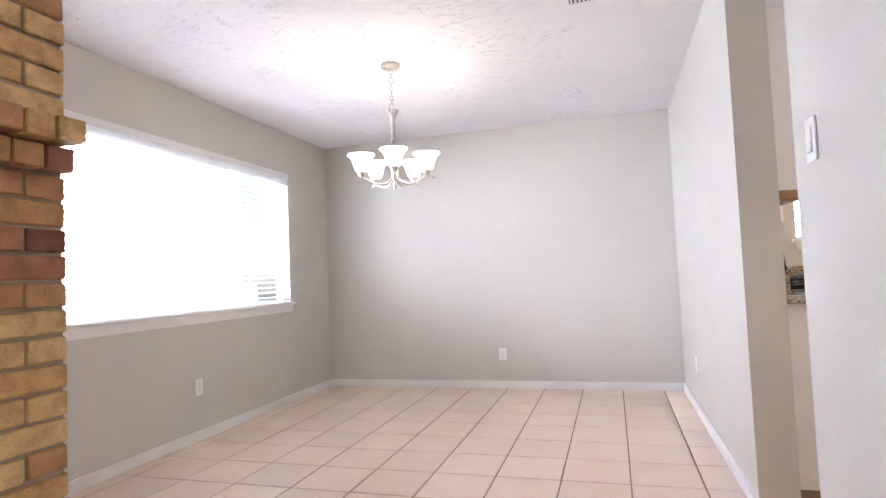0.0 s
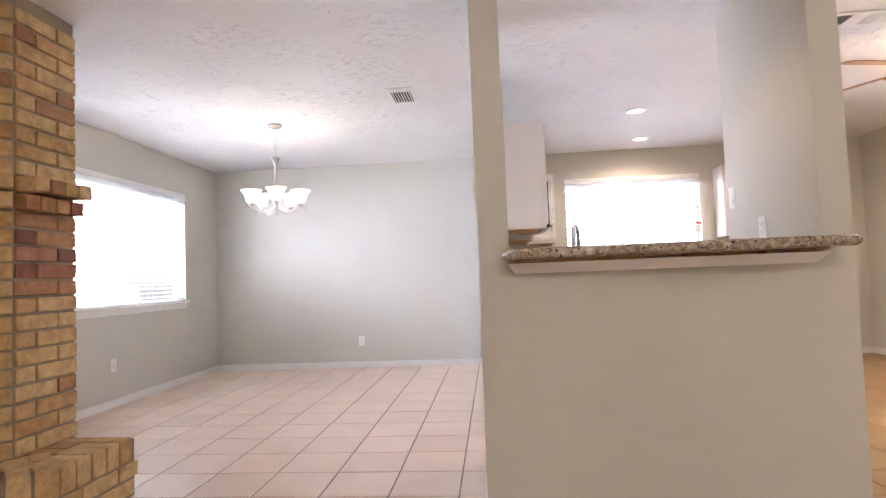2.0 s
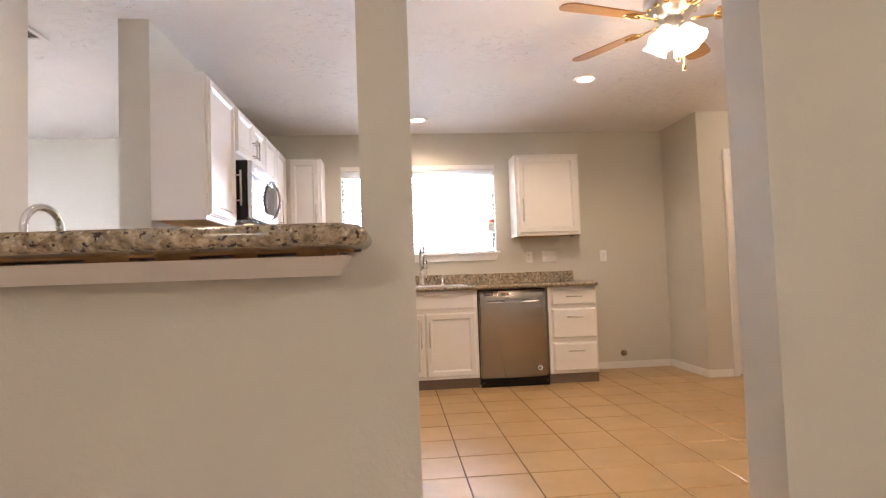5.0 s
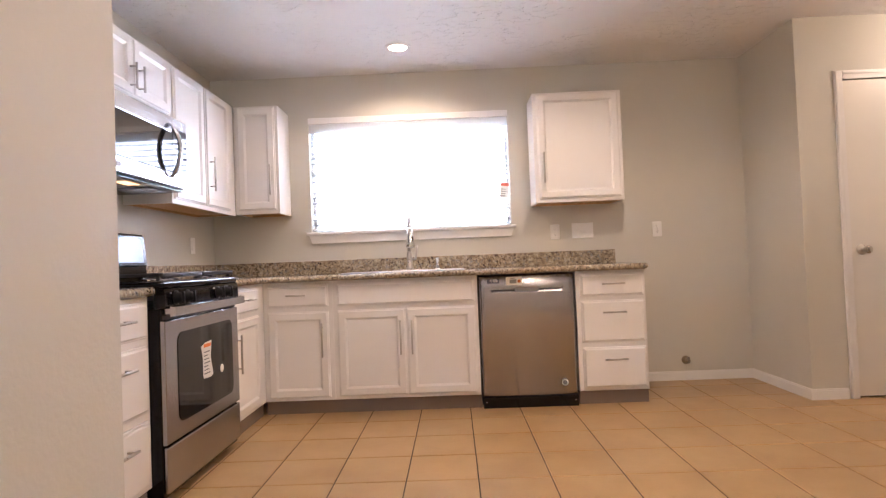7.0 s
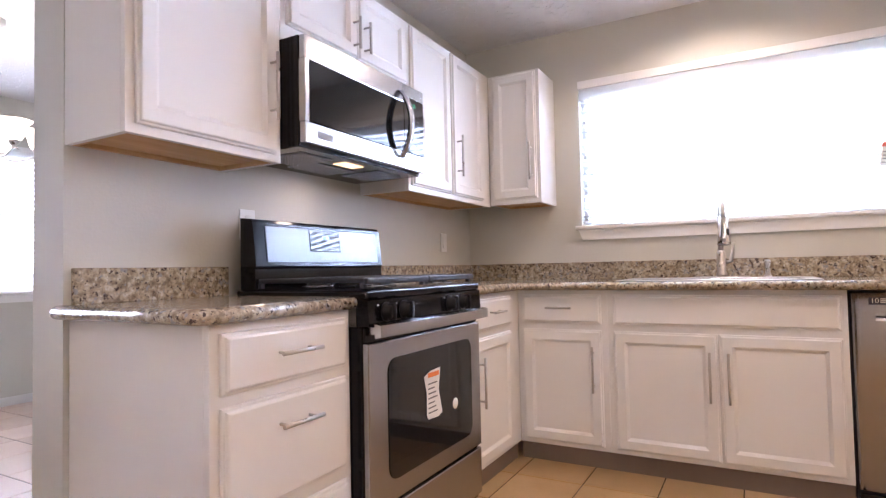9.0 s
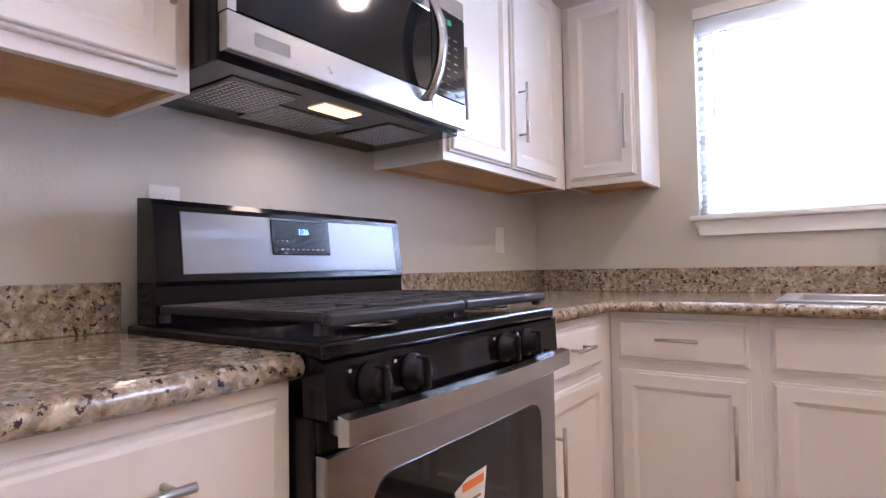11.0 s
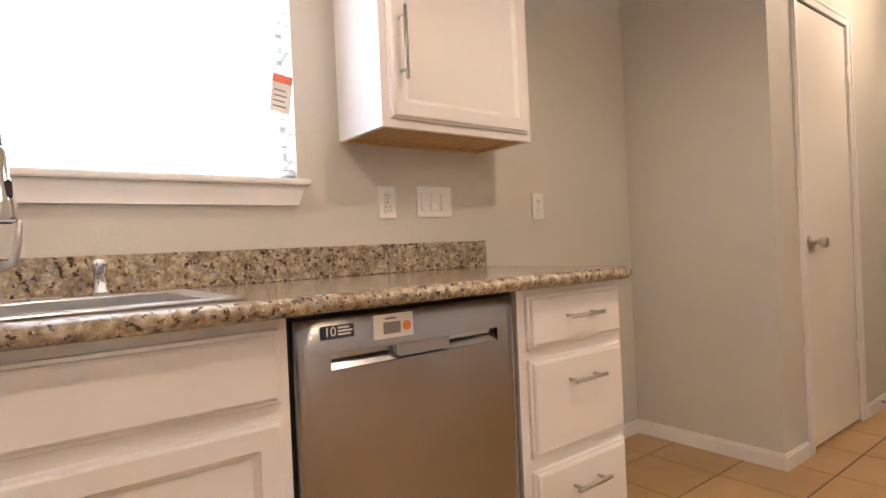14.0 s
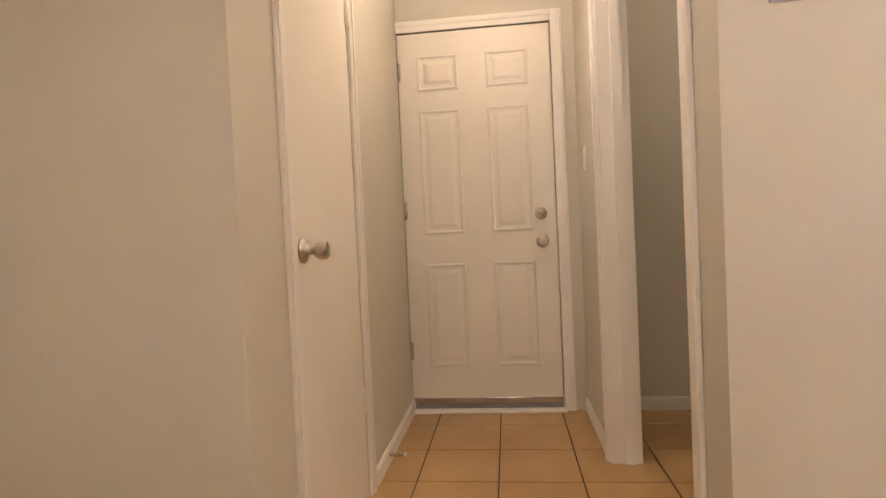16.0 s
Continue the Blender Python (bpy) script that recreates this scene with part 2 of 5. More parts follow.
def thing(name, label, category, base=(0, 0, 0), group="", kind=""):
    ob = new(name)
    ob.empty_display_size = 0.1
    ob.matrix_basis = Matrix.Translation(base)
    return tagged(ob, label, category, group, kind)


def box(bm, x0, x1, y0, y1, z0, z1, bev=0.0, m=None, seg=1):
    vs = [bm.verts.new((x, y, z)) for x in (x0, x1) for y in (y0, y1) for z in (z0, z1)]
    fs = [bm.faces.new([vs[i] for i in q]) for q in ((0, 1, 3, 2), (4, 6, 7, 5), (0, 4, 5, 1), (2, 3, 7, 6), (0, 2, 6, 4), (1, 5, 7, 3))]
    got = vs
    if bev:
        es = list({e for f in fs for e in f.edges})
        r = bmesh.ops.bevel(bm, geom=es, offset=bev, segments=seg, affect="EDGES", profile=0.5)
        got = list({v for f in r["faces"] for v in f.verts} | {v for v in vs if v.is_valid})
    if m is not None:
        bmesh.ops.transform(bm, matrix=m, verts=got)
    return got


def boxed(x0, x1, y0, y1, z0, z1, bev=0.0, m=None, seg=1):
    bm = bmesh.new()
    box(bm, x0, x1, y0, y1, z0, z1, bev, m, seg)
    return bm


def prism(bm, poly, h0, h1, m=None):
    """Extrudes a polygon in x, y from h0 to h1."""
    lo = [bm.verts.new((x, y, h0)) for x, y in poly]
    hi = [bm.verts.new((x, y, h1)) for x, y in poly]
    bm.faces.new(lo[::-1])
    bm.faces.new(hi)
    n = len(poly)
    for i in range(n):
        bm.faces.new((lo[i], lo[(i + 1) % n], hi[(i + 1) % n], hi[i]))
    if m is not None:
        bmesh.ops.transform(bm, matrix=m, verts=lo + hi)
    return lo + hi


def lathe(bm, profile, seg=24, m=None):
    """Turns (radius, height) pairs round z."""
    rings = []
    for r, z in profile:
        rings.append([bm.verts.new((r * math.cos(a), r * math.sin(a), z)) for a in (i * math.tau / seg for i in range(seg))])
    for a, b in zip(rings, rings[1:]):
        for i in range(seg):
            bm.faces.new((a[i], a[(i + 1) % seg], b[(i + 1) % seg], b[i]))
    for ring in (rings[0], rings[-1]):
        if (ring[0].co - ring[seg // 2].co).length > 1e-4:
            bm.faces.new(ring)
    vs = [v for r in rings for v in r]
    for f in {f for v in vs for f in v.link_faces}:
        f.smooth = len(f.verts) == 4
    if m is not None:
        bmesh.ops.transform(bm, matrix=m, verts=vs)
    return vs


def tube(bm, points, radius, seg=10, caps=True):
    """A round bar along a line of points; radius is a number or one for each point."""
    pts = [Vector(p) for p in points]
    rads = radius if isinstance(radius, (list, tuple)) else [radius] * len(pts)
    rings, side = [], None
    for i, p in enumerate(pts):
        d = (pts[min(i + 1, len(pts) - 1)] - pts[max(i - 1, 0)]).normalized()
        if side is None:
            side = d.orthogonal().normalized()
        side = (side - d * side.dot(d)).normalized()
        up = d.cross(side)
        rings.append([bm.verts.new(p + (side * math.cos(a) + up * math.sin(a)) * rads[i]) for a in (k * math.tau / seg for k in range(seg))])
    for a, b in zip(rings, rings[1:]):
        for i in range(seg):
            bm.faces.new((a[i], a[(i + 1) % seg], b[(i + 1) % seg], b[i])).smooth = True
    if caps:
        bm.faces.new(rings[0])
        bm.faces.new(rings[-1])
    return [v for r in rings for v in r]


def arc(cx, cy, r, a0, a1, n):
    return [(cx + r * math.cos(radians(a0 + (a1 - a0) * i / n)), cy + r * math.sin(radians(a0 + (a1 - a0) * i / n))) for i in range(n + 1)]


def facing(x, y, z, to):
    """Local u across, n out of the front, v up, for a front that faces '-y', '+x', '-x' or '+y'."""
    u, n = {"-y": ((1, 0, 0), (0, -1, 0)), "+x": ((0, 1, 0), (1, 0, 0)), "-x": ((0, -1, 0), (-1, 0, 0)), "+y": ((-1, 0, 0), (0, 1, 0))}[to]
    m = Matrix.Identity(4)
    for i in range(3):
        m[i][0], m[i][1], m[i][2], m[i][3] = u[i], n[i], (0, 0, 1)[i], (x, y, z)[i]
    return m

# ---- structure ----
FLOOR_D = -0.018                  # the living and dining floor lies a little lower than the kitchen's
PART_X, PART_Y = 0.892, 2.825     # dining face and free end of the partition
BAR_W, BAR_E, BAR_Y, POST_N = 0.865, 2.383, 1.026, 1.915
BACK, LEFT = 5.39, -2.505         # the far wall; the dining room's window wall
EAST, HALL_S, HALL_N, DOOR_X = 5.41, 3.74, 4.69, 7.08
SOUTH, FAR_E = -4.6, 7.25


def wall(name, boxes, label):
    bm = bmesh.new()
    for x0, x1, y0, y1, z0, z1 in boxes:
        box(bm, x0, x1, y0, y1, z0 if z0 > 0 else -0.06, z1)
    ob = part(name, bm, WALL)
    return tagged(ob, label, "wall", kind="structure")


KW = (1.82, 3.368, 1.238, 2.082)     # kitchen window: x0, x1, z0, z1
DW = (2.02, 4.658, 0.885, 2.035)       # dining window: y0, y1, z0, z1
wall("wall_north", [(LEFT - 0.15, KW[0], BACK, BACK + 0.15, 0, CEIL), (KW[1], FAR_E, BACK, BACK + 0.15, 0, CEIL),
                    (KW[0], KW[1], BACK, BACK + 0.15, 0, KW[2]), (KW[0], KW[1], BACK, BACK + 0.15, KW[3], CEIL)], "greige painted wall with orange peel texture and a window")
wall("wall_west", [(LEFT - 0.15, LEFT, SOUTH, DW[0], 0, CEIL), (LEFT - 0.15, LEFT, DW[1], BACK, 0, CEIL),
                   (LEFT - 0.15, LEFT, DW[0], DW[1], 0, DW[2]), (LEFT - 0.15, LEFT, DW[0], DW[1], DW[3], CEIL)], "greige painted dining room wall with a wide window")
wall("wall_partition", [(PART_X, 1.052, PART_Y, BACK, 0, CEIL)], "greige painted partition wall between dining room and kitchen")
# half wall under the bar, with its two full-height returns
wall("wall_bar", [(0.992, 2.262, BAR_Y, 1.19, 0, 1.085), (BAR_W, 0.992, BAR_Y, POST_N, 0, CEIL), (2.262, BAR_E, BAR_Y, POST_N, 0, CEIL)], "greige painted half wall with a pass-through opening above")
wall("wall_kitchen_south", [(3.286, 6.4, 1.06, 1.22, 0, CEIL)], "greige painted wall beside the kitchen opening")
wall("wall_east", [(EAST, EAST + 0.12, 1.225, 3.525, 0, CEIL)], "greige painted kitchen end wall with a phone jack")
wall("wall_hall_south", [(EAST, 5.64, 3.525, 3.645, 0, CEIL), (6.405, DOOR_X, 3.63, 3.75, 0, CEIL), (5.64, 6.405, 3.58, 3.70, 2.06, CEIL)], "greige painted passage wall with a cased doorway")
wall("wall_pantry", [(5.165, 5.462, HALL_N, HALL_N + 0.11, 0, CEIL), (6.084, DOOR_X, HALL_N, HALL_N + 0.11, 0, CEIL), (5.462, 6.084, HALL_N, HALL_N + 0.11, 2.05, CEIL),
                     (5.165, 5.275, HALL_N + 0.11, BACK, 0, CEIL)], "greige painted pantry walls round a narrow door")
wall("wall_garage", [(DOOR_X, FAR_E, 2.0, 3.85, 0, CEIL), (DOOR_X, FAR_E, 4.70, BACK, 0, CEIL), (DOOR_X, FAR_E, 3.85, 4.70, 2.07, CEIL), (DOOR_X + 0.06, FAR_E, 3.85, 4.70, 0, 2.07)], "greige painted end wall of the passage")
wall("wall_laundry", [(EAST + 0.12, DOOR_X, 1.9, 2.0, 0, CEIL)], "greige painted laundry room wall")
wall("wall_south", [(LEFT - 0.15, 6.55, SOUTH - 0.15, SOUTH, 0, CEIL)], "greige painted living room wall")
wall("wall_living_east", [(6.4, 6.55, SOUTH, 1.225, 0, CEIL)], "greige painted living room end wall")
tagged(part("ceiling", boxed(LEFT - 0.15, FAR_E, SOUTH - 0.15, BACK + 0.15, CEIL, CEIL + 0.12), CEILING), "white knockdown textured ceiling", "ceiling", kind="structure")

floor_d = tagged(part("floor_dining", boxed(LEFT - 0.1, 6.5, SOUTH - 0.1, 1.14, -0.13, FLOOR_D - 0.0035), GROUT), "pinkish beige ceramic tile floor with dark grout", "floor", kind="structure")
bm = bmesh.new()
box(bm, LEFT - 0.1, 0.94, 1.14, BACK + 0.1, -0.13, FLOOR_D - 0.0035)
part("grout_bed", bm, GROUT, floor_d)
floor_k = tagged(part("floor_kitchen", boxed(0.94, FAR_E, 1.14, BACK + 0.1, -0.10, -0.0035), GROUT_K), "golden beige ceramic tile kitchen floor", "floor", kind="structure")


def baseboard(name, runs, z=0.0):
    bm = bmesh.new()
    for x0, y0, x1, y1, nx, ny in runs:
        d = 0.014
        xs, ys = sorted((x0, x1)), sorted((y0, y1))
        ax = [xs[0] + min(0, nx * d), xs[1] + max(0, nx * d), ys[0] + min(0, ny * d), ys[1] + max(0, ny * d)]
        box(bm, *ax, z, z + 0.058)
        d2 = 0.009
        bx = [xs[0] + min(0, nx * d2), xs[1] + max(0, nx * d2), ys[0] + min(0, ny * d2), ys[1] + max(0, ny * d2)]
        box(bm, *bx, z + 0.058, z + 0.068)
    return tagged(part(name, bm, TRIM), "white painted baseboard along the wall", "baseboard", kind="structure")


baseboard("baseboard_dining", [(LEFT, BACK, PART_X, BACK, 0, -1), (LEFT, 1.413, LEFT, BACK - 0.014, 1, 0), (PART_X, PART_Y, PART_X, BACK - 0.014, -1, 0), (PART_X - 0.014, PART_Y, 1.052, PART_Y, 0, -1)], FLOOR_D)
baseboard("baseboard_bar", [(BAR_W, BAR_Y, BAR_E, BAR_Y, 0, -1), (BAR_W, BAR_Y - 0.014, BAR_W, POST_N, -1, 0), (BAR_E, BAR_Y - 0.014, BAR_E, POST_N, 1, 0)], FLOOR_D)
baseboard("baseboard_kitchen", [(4.17, BACK, 5.165, BACK, 0, -1), (5.165, HALL_N, 5.165, BACK - 0.014, -1, 0), (5.151, HALL_N, 5.39, HALL_N, 0, -1), (6.18, HALL_N, DOOR_X, HALL_N, 0, -1),
                                (6.461, 3.75, DOOR_X, 3.75, 0, 1), (EAST, 1.225, EAST, 3.645, -1, 0), (3.286, 1.22, EAST, 1.22, 0, 1)])
baseboard("baseboard_living", [(3.286, 1.06, 6.4, 1.06, 0, -1), (3.286, 1.046, 3.286, 1.234, -1, 0), (LEFT, SOUTH, 6.4, SOUTH, 0, 1)], FLOOR_D)
baseboard("baseboard_laundry", [(DOOR_X, 2.0, DOOR_X, 3.62, -1, 0)])


# ---- windows, blinds ----


def slat_mesh(length):
    bm = bmesh.new()
    pts = [(-0.025, 0.0), (-0.0125, 0.0022), (0.0, 0.003), (0.0125, 0.0022), (0.025, 0.0)]
    prof = pts + [(a, b - 0.0028) for a, b in reversed(pts)]
    prism(bm, prof, -length / 2, length / 2, pose(0, 0, 0, 90, 0, 90))
    bmesh.ops.recalc_face_normals(bm, faces=bm.faces[:])
    me = bpy.data.meshes.new("slat")
    bm.to_mesh(me)
    bm.free()
    me.materials.append(SLAT)
    return me


def blind(m, width, z0, z1, label, tilt, cords, wand_at):
    """m: local x along the window, y into the room, at the window's middle, z 0 on the floor."""
    th = thing("window_blind", label, "blind", m.translation + Vector((0, 0, z0)))
    w = width / 2 - 0.003
    part("headrail", boxed(-w, w, -0.03, 0.03, z1 - 0.055, z1 - 0.004, 0.003, m), SLAT, th)
    part("valance", boxed(-w, w, 0.032, 0.042, z1 - 0.075, z1 - 0.002, 0.003, m), SLAT, th)
    part("bottom_rail", boxed(-w, w, -0.026, 0.026, z0 + 0.006, z0 + 0.026, 0.004, m), SLAT, th)
    me, z = slat_mesh(2 * w), z0 + 0.052
    while z < z1 - 0.08:
        s = new("slat", me)
        s.parent = th
        s.matrix_parent_inverse = th.matrix_basis.inverted()
        s.matrix_basis = m @ Matrix.Translation((0, 0, z)) @ pose(0, 0, 0, tilt, 0, 0)
        z += 0.0435
    for c in cords:
        for dy in (-0.026, 0.026):
            bm = bmesh.new()
            vs = tube(bm, [(c, dy, z0 + 0.02), (c, dy, z1 - 0.05)], 0.0014, 5)
            bmesh.ops.transform(bm, matrix=m, verts=vs)
            part("ladder_cord", bm, SLAT, th)
    bm = bmesh.new()
    vs = tube(bm, [(wand_at, 0.045, z1 - 0.62), (wand_at, 0.045, z1 - 0.06)], 0.004, 6)
    bmesh.ops.transform(bm, matrix=m, verts=vs)
    part("tilt_wand", bm, PLATE, th)
    return th


def window(name, m, width, z0, z1, label, mullion=False):
    """A vinyl window set deep in its opening; local y points into the room, 0 at the wall's inner face."""
    w = width / 2
    bm = bmesh.new()
    for b in ((-w, -w + 0.022, -0.13, -0.08, z0, z1), (w - 0.022, w, -0.13, -0.08, z0, z1), (-w + 0.022, w - 0.022, -0.13, -0.08, z0, z0 + 0.022), (-w + 0.022, w - 0.022, -0.13, -0.08, z1 - 0.022, z1)):
        box(bm, *b, m=m)
    if mullion:
        box(bm, -0.025, 0.025, -0.125, -0.085, z0 + 0.022, z1 - 0.022, m=m)
    top = tagged(part(name, bm, TRIM), label, "window", kind="structure")
    for a, b in (((-w + 0.022, -0.025), (0.025, w - 0.022)) if mullion else ((-w + 0.022, w - 0.022),)):
        g = part("pane", boxed(a, b, -0.108, -0.102, z0 + 0.022, z1 - 0.022, 0, m), GLASS, top)
        g.visible_shadow = False
    return top


mk = Matrix.Translation(((KW[0] + KW[1]) / 2, BACK, 0)) @ pose(0, 0, 0, 0, 0, 180)
md = Matrix.Translation((LEFT, (DW[0] + DW[1]) / 2, 0)) @ pose(0, 0, 0, 0, 0, -90)
win_k = window("window_1", mk, KW[1] - KW[0], KW[2], KW[3], "white framed kitchen window over the sink")
win_d = window("window_2", md, DW[1] - DW[0], DW[2], DW[3], "wide white framed dining room window")
mkb, mdb = mk @ Matrix.Translation((0, -0.036, 0)), md @ Matrix.Translation((0, -0.036, 0))
blind_k = blind(mkb, KW[1] - KW[0], KW[2] + 0.005, KW[3], "white horizontal slat blind in the kitchen window", 12, (-0.62, 0.0, 0.68), 0.70)
blind(mdb, DW[1] - DW[0], DW[2] + 0.005, DW[3], "white horizontal slat blind in the dining window", 12, (-1.2, -0.72, 0.0, 0.72, 1.2), 1.22)


def stool(name, m, width, z, apron, parent, head):
    """Window stool and apron with angled ends; head: a flat casing above the opening."""
    w = width / 2
    bm = bmesh.new()
    box(bm, -w - 0.035, w + 0.035, -0.01, 0.035, z - 0.022, z, 0.006, m, 2)
    part("window_sill", bm, TRIM, parent)
    bm = bmesh.new()
    prism(bm, [(-w - 0.02, z - 0.022), (w + 0.02, z - 0.022), (w - 0.005, z - apron), (-w + 0.005, z - apron)], 0.0, 0.016, m @ Matrix(((1, 0, 0, 0), (0, 0, 1, 0), (0, 1, 0, 0), (0, 0, 0, 1))))
    part("apron", bm, TRIM, parent)
    part("head_casing", boxed(-w - 0.003, w + 0.003, 0.0, 0.012, head, head + 0.048, 0.002, m), TRIM, parent)


stool("sill", mk, KW[1] - KW[0], KW[2], 0.085, win_k, KW[3])
stool("sill", md, DW[1] - DW[0], DW[2], 0.085, win_d, DW[3] - 0.012)

# daylight beyond the windows: bright sky, a pale fence and ground
for nm, b in (("backdrop_north", (-1.5, 6.5, 9.0, 9.05, -0.5, 6.5)), ("backdrop_west", (-6.6, -6.55, -2.5, 9.5, -0.5, 6.5))):
    tagged(part(nm, boxed(*b), DAYLIGHT_N if nm == "backdrop_north" else DAYLIGHT), "overexposed white daylight outside the window", "backdrop", kind="structure")
tagged(part("ground", boxed(-60, 60, -60, 60, -0.4, -0.15), painted("dry_grass", (0.30, 0.30, 0.16), 0.9, 30, 0.5, 0.3)), "pale dry grass ground outside", "ground", kind="structure")

# ---- kitchen cabinets ----


def bar_pull(parent, m, u, v, length, upright):
    """A brushed bar pull on two posts, standing off a front."""
    bm = bmesh.new()
    h, g = length / 2, length * 0.36
    if upright:
        vs = tube(bm, [(u, 0.034, v - h), (u, 0.034, v + h)], 0.006, 10)
        for s in (-g, g):
            vs += tube(bm, [(u, 0.0, v + s), (u, 0.034, v + s)], 0.0045, 8)
    else:
        vs = tube(bm, [(u - h, 0.034, v), (u + h, 0.034, v)], 0.006, 10)
        for s in (-g, g):
            vs += tube(bm, [(u + s, 0.0, v), (u + s, 0.034, v)], 0.0045, 8)
    bmesh.ops.transform(bm, matrix=m, verts=vs)
    return part("handle", bm, NICKEL, parent, "brushed nickel bar pull")


def stepped(m, u0, u1, v0, v1, steps):
    """A panel built of nested rectangles: (inset, height) from the back edge to the middle."""
    bm = bmesh.new()
    loops = [[bm.verts.new(m @ Vector((a, n, b))) for a, b in ((u0 + s, v0 + s), (u1 - s, v0 + s), (u1 - s, v1 - s), (u0 + s, v1 - s))] for s, n in steps]
    for a, b in zip(loops, loops[1:]):
        for i in range(4):
            bm.faces.new((a[i], a[(i + 1) % 4], b[(i + 1) % 4], b[i]))
    bm.faces.new(loops[-1])
    bm.faces.new(loops[0])
    return bm


def drawer_front(parent, m, u0, u1, v0, v1, pull=0.13, name="drawer_front"):
    d = part(name, stepped(m, u0, u1, v0, v1, ((0, 0.001), (0, 0.008), (0.002, 0.011), (0.008, 0.012), (0.011, 0.018), (0.016, 0.021))), CABINET, parent)
    if pull:
        bar_pull(d, m @ Matrix.Translation((0, 0.021, 0)), (u0 + u1) / 2, (v0 + v1) / 2 + 0.008 if v1 - v0 < 0.2 else v1 - 0.075, pull, False)
    return d


def cabinet_door(parent, m, u0, u1, v0, v1, pull_u, pull_v, length=0.222):
    """Framed door with a sunk flat panel; a bar pull at (pull_u, pull_v)."""
    s = 0.052
    d = part("door", stepped(m, u0, u1, v0, v1, ((0, 0.001), (0, 0.008), (0.002, 0.011), (0.007, 0.012), (0.009, 0.019), (0.012, 0.021), (s - 0.002, 0.021), (s, 0.019), (s + 0.003, 0.017), (s + 0.012, 0.0105))), CABINET, parent)
    bar_pull(d, m @ Matrix.Translation((0, 0.021, 0)), pull_u, pull_v, length, True)
    return d


KICK_Z = 0.09
ROWS3 = ((0.108, 0.372), (0.406, 0.678), (0.706, 0.853))


def base_body(th, m, u0, u1, depth):
    part("face_frame", boxed(u0, u1, -0.02, 0, KICK_Z, 0.874, 0.001, m), CABINET, th)
    part("side_panel", boxed(u0, u0 + 0.018, -depth, -0.02, KICK_Z, 0.874, 0, m), CABINET, th)
    part("side_panel", boxed(u1 - 0.018, u1, -depth, -0.02, KICK_Z, 0.874, 0, m), CABINET, th)
    part("bottom", boxed(u0 + 0.018, u1 - 0.018, -depth, -0.02, KICK_Z, KICK_Z + 0.018, 0, m), CABINET, th)
    part("toe_kick", boxed(u0, u1, -depth, -0.022, 0.0, KICK_Z, 0, m), KICK, th, "brown painted toe kick")


FL = facing(1.636, 0, 0, "+x")
FB = facing(0, 4.762, 0, "-y")


def base_cabinet(m, u0, u1, depth, label, spot):
    th = thing("base_cabinet", label, "cabinet", (*spot, 0), "kitchen base cabinets")
    base_body(th, m, u0, u1, depth)
    return th


c = base_cabinet(FL, 2.84, 3.349, 0.58, "white three-drawer base cabinet beside the gas range", (1.4, 3.07))
for v0, v1 in ROWS3:
    drawer_front(c, FL, 2.866, 3.322, v0, v1, 0.15)
c = base_cabinet(FL, 4.15, 4.761, 0.58, "narrow white base cabinet between range and corner", (1.4, 4.44))
drawer_front(c, FL, 4.184, 4.632, 0.708, 0.852)
cabinet_door(c, FL, 4.184, 4.632, 0.111, 0.677, 4.222, 0.49)
c = base_cabinet(FB, 1.6365, 2.0995, 0.61, "white base cabinet with one drawer and one door", (1.9, 5.0))
drawer_front(c, FB, 1.664, 2.07, 0.708, 0.852)
cabinet_door(c, FB, 1.664, 2.07, 0.111, 0.677, 2.032, 0.49)
c = base_cabinet(FB, 2.0997, 3.06, 0.61, "white sink base cabinet with two doors", (2.6, 5.0))
drawer_front(c, FB, 2.128, 3.04, 0.706, 0.852, 0, "false_front")
cabinet_door(c, FB, 2.128, 2.58, 0.111, 0.677, 2.547, 0.49)
cabinet_door(c, FB, 2.587, 3.04, 0.111, 0.677, 2.622, 0.49)
c = base_cabinet(FB, 3.706, 4.160, 0.61, "white three-drawer base cabinet at the counter's end", (3.94, 5.0))
for v0, v1 in ROWS3:
    drawer_front(c, FB, 3.735, 4.148, v0, v1, 0.15)


def wall_cabinet(m, u0, u1, v0, v1, depth, label, spot, doors, length=0.222, lift=0.026):
    """doors: (u0, u1, pull u, pull v)."""
    th = thing("wall_cabinet", label, "cabinet", (*spot, v0), "kitchen wall cabinets")
    part("face_frame", boxed(u0, u1, -0.019, 0, v0, v1, 0.001, m), CABINET, th)
    for a, b in ((u0, u0 + 0.016), (u1 - 0.016, u1)):
        part("side_panel", boxed(a, b, -depth, -0.019, v0, v1, 0, m), CABINET, th)
    part("top_panel", boxed(u0 + 0.016, u1 - 0.016, -depth, -0.019, v1 - 0.016, v1, 0, m), CABINET, th)
    part("bottom", boxed(u0 + 0.016, u1 - 0.016, -depth, -0.019, v0 + 0.014, v0 + 0.026, 0, m), RAWWOOD, th, "unpainted plywood underside")
    for a, b, c, d in ((u0 + 0.016, u1 - 0.016, -depth, -depth + 0.02), (u0 + 0.0165, u0 + 0.03, -depth + 0.02, -0.0195), (u1 - 0.03, u1 - 0.0165, -depth + 0.02, -0.0195)):
        part("cleat", boxed(a, b, c, d, v0 + 0.001, v0 + 0.0138, 0, m), RAWWOOD, th)
    for a, b, pu, pv in doors:
        cabinet_door(th, m, a, b, v0 + lift, v1 - 0.012, pu, pv, length)
    return th


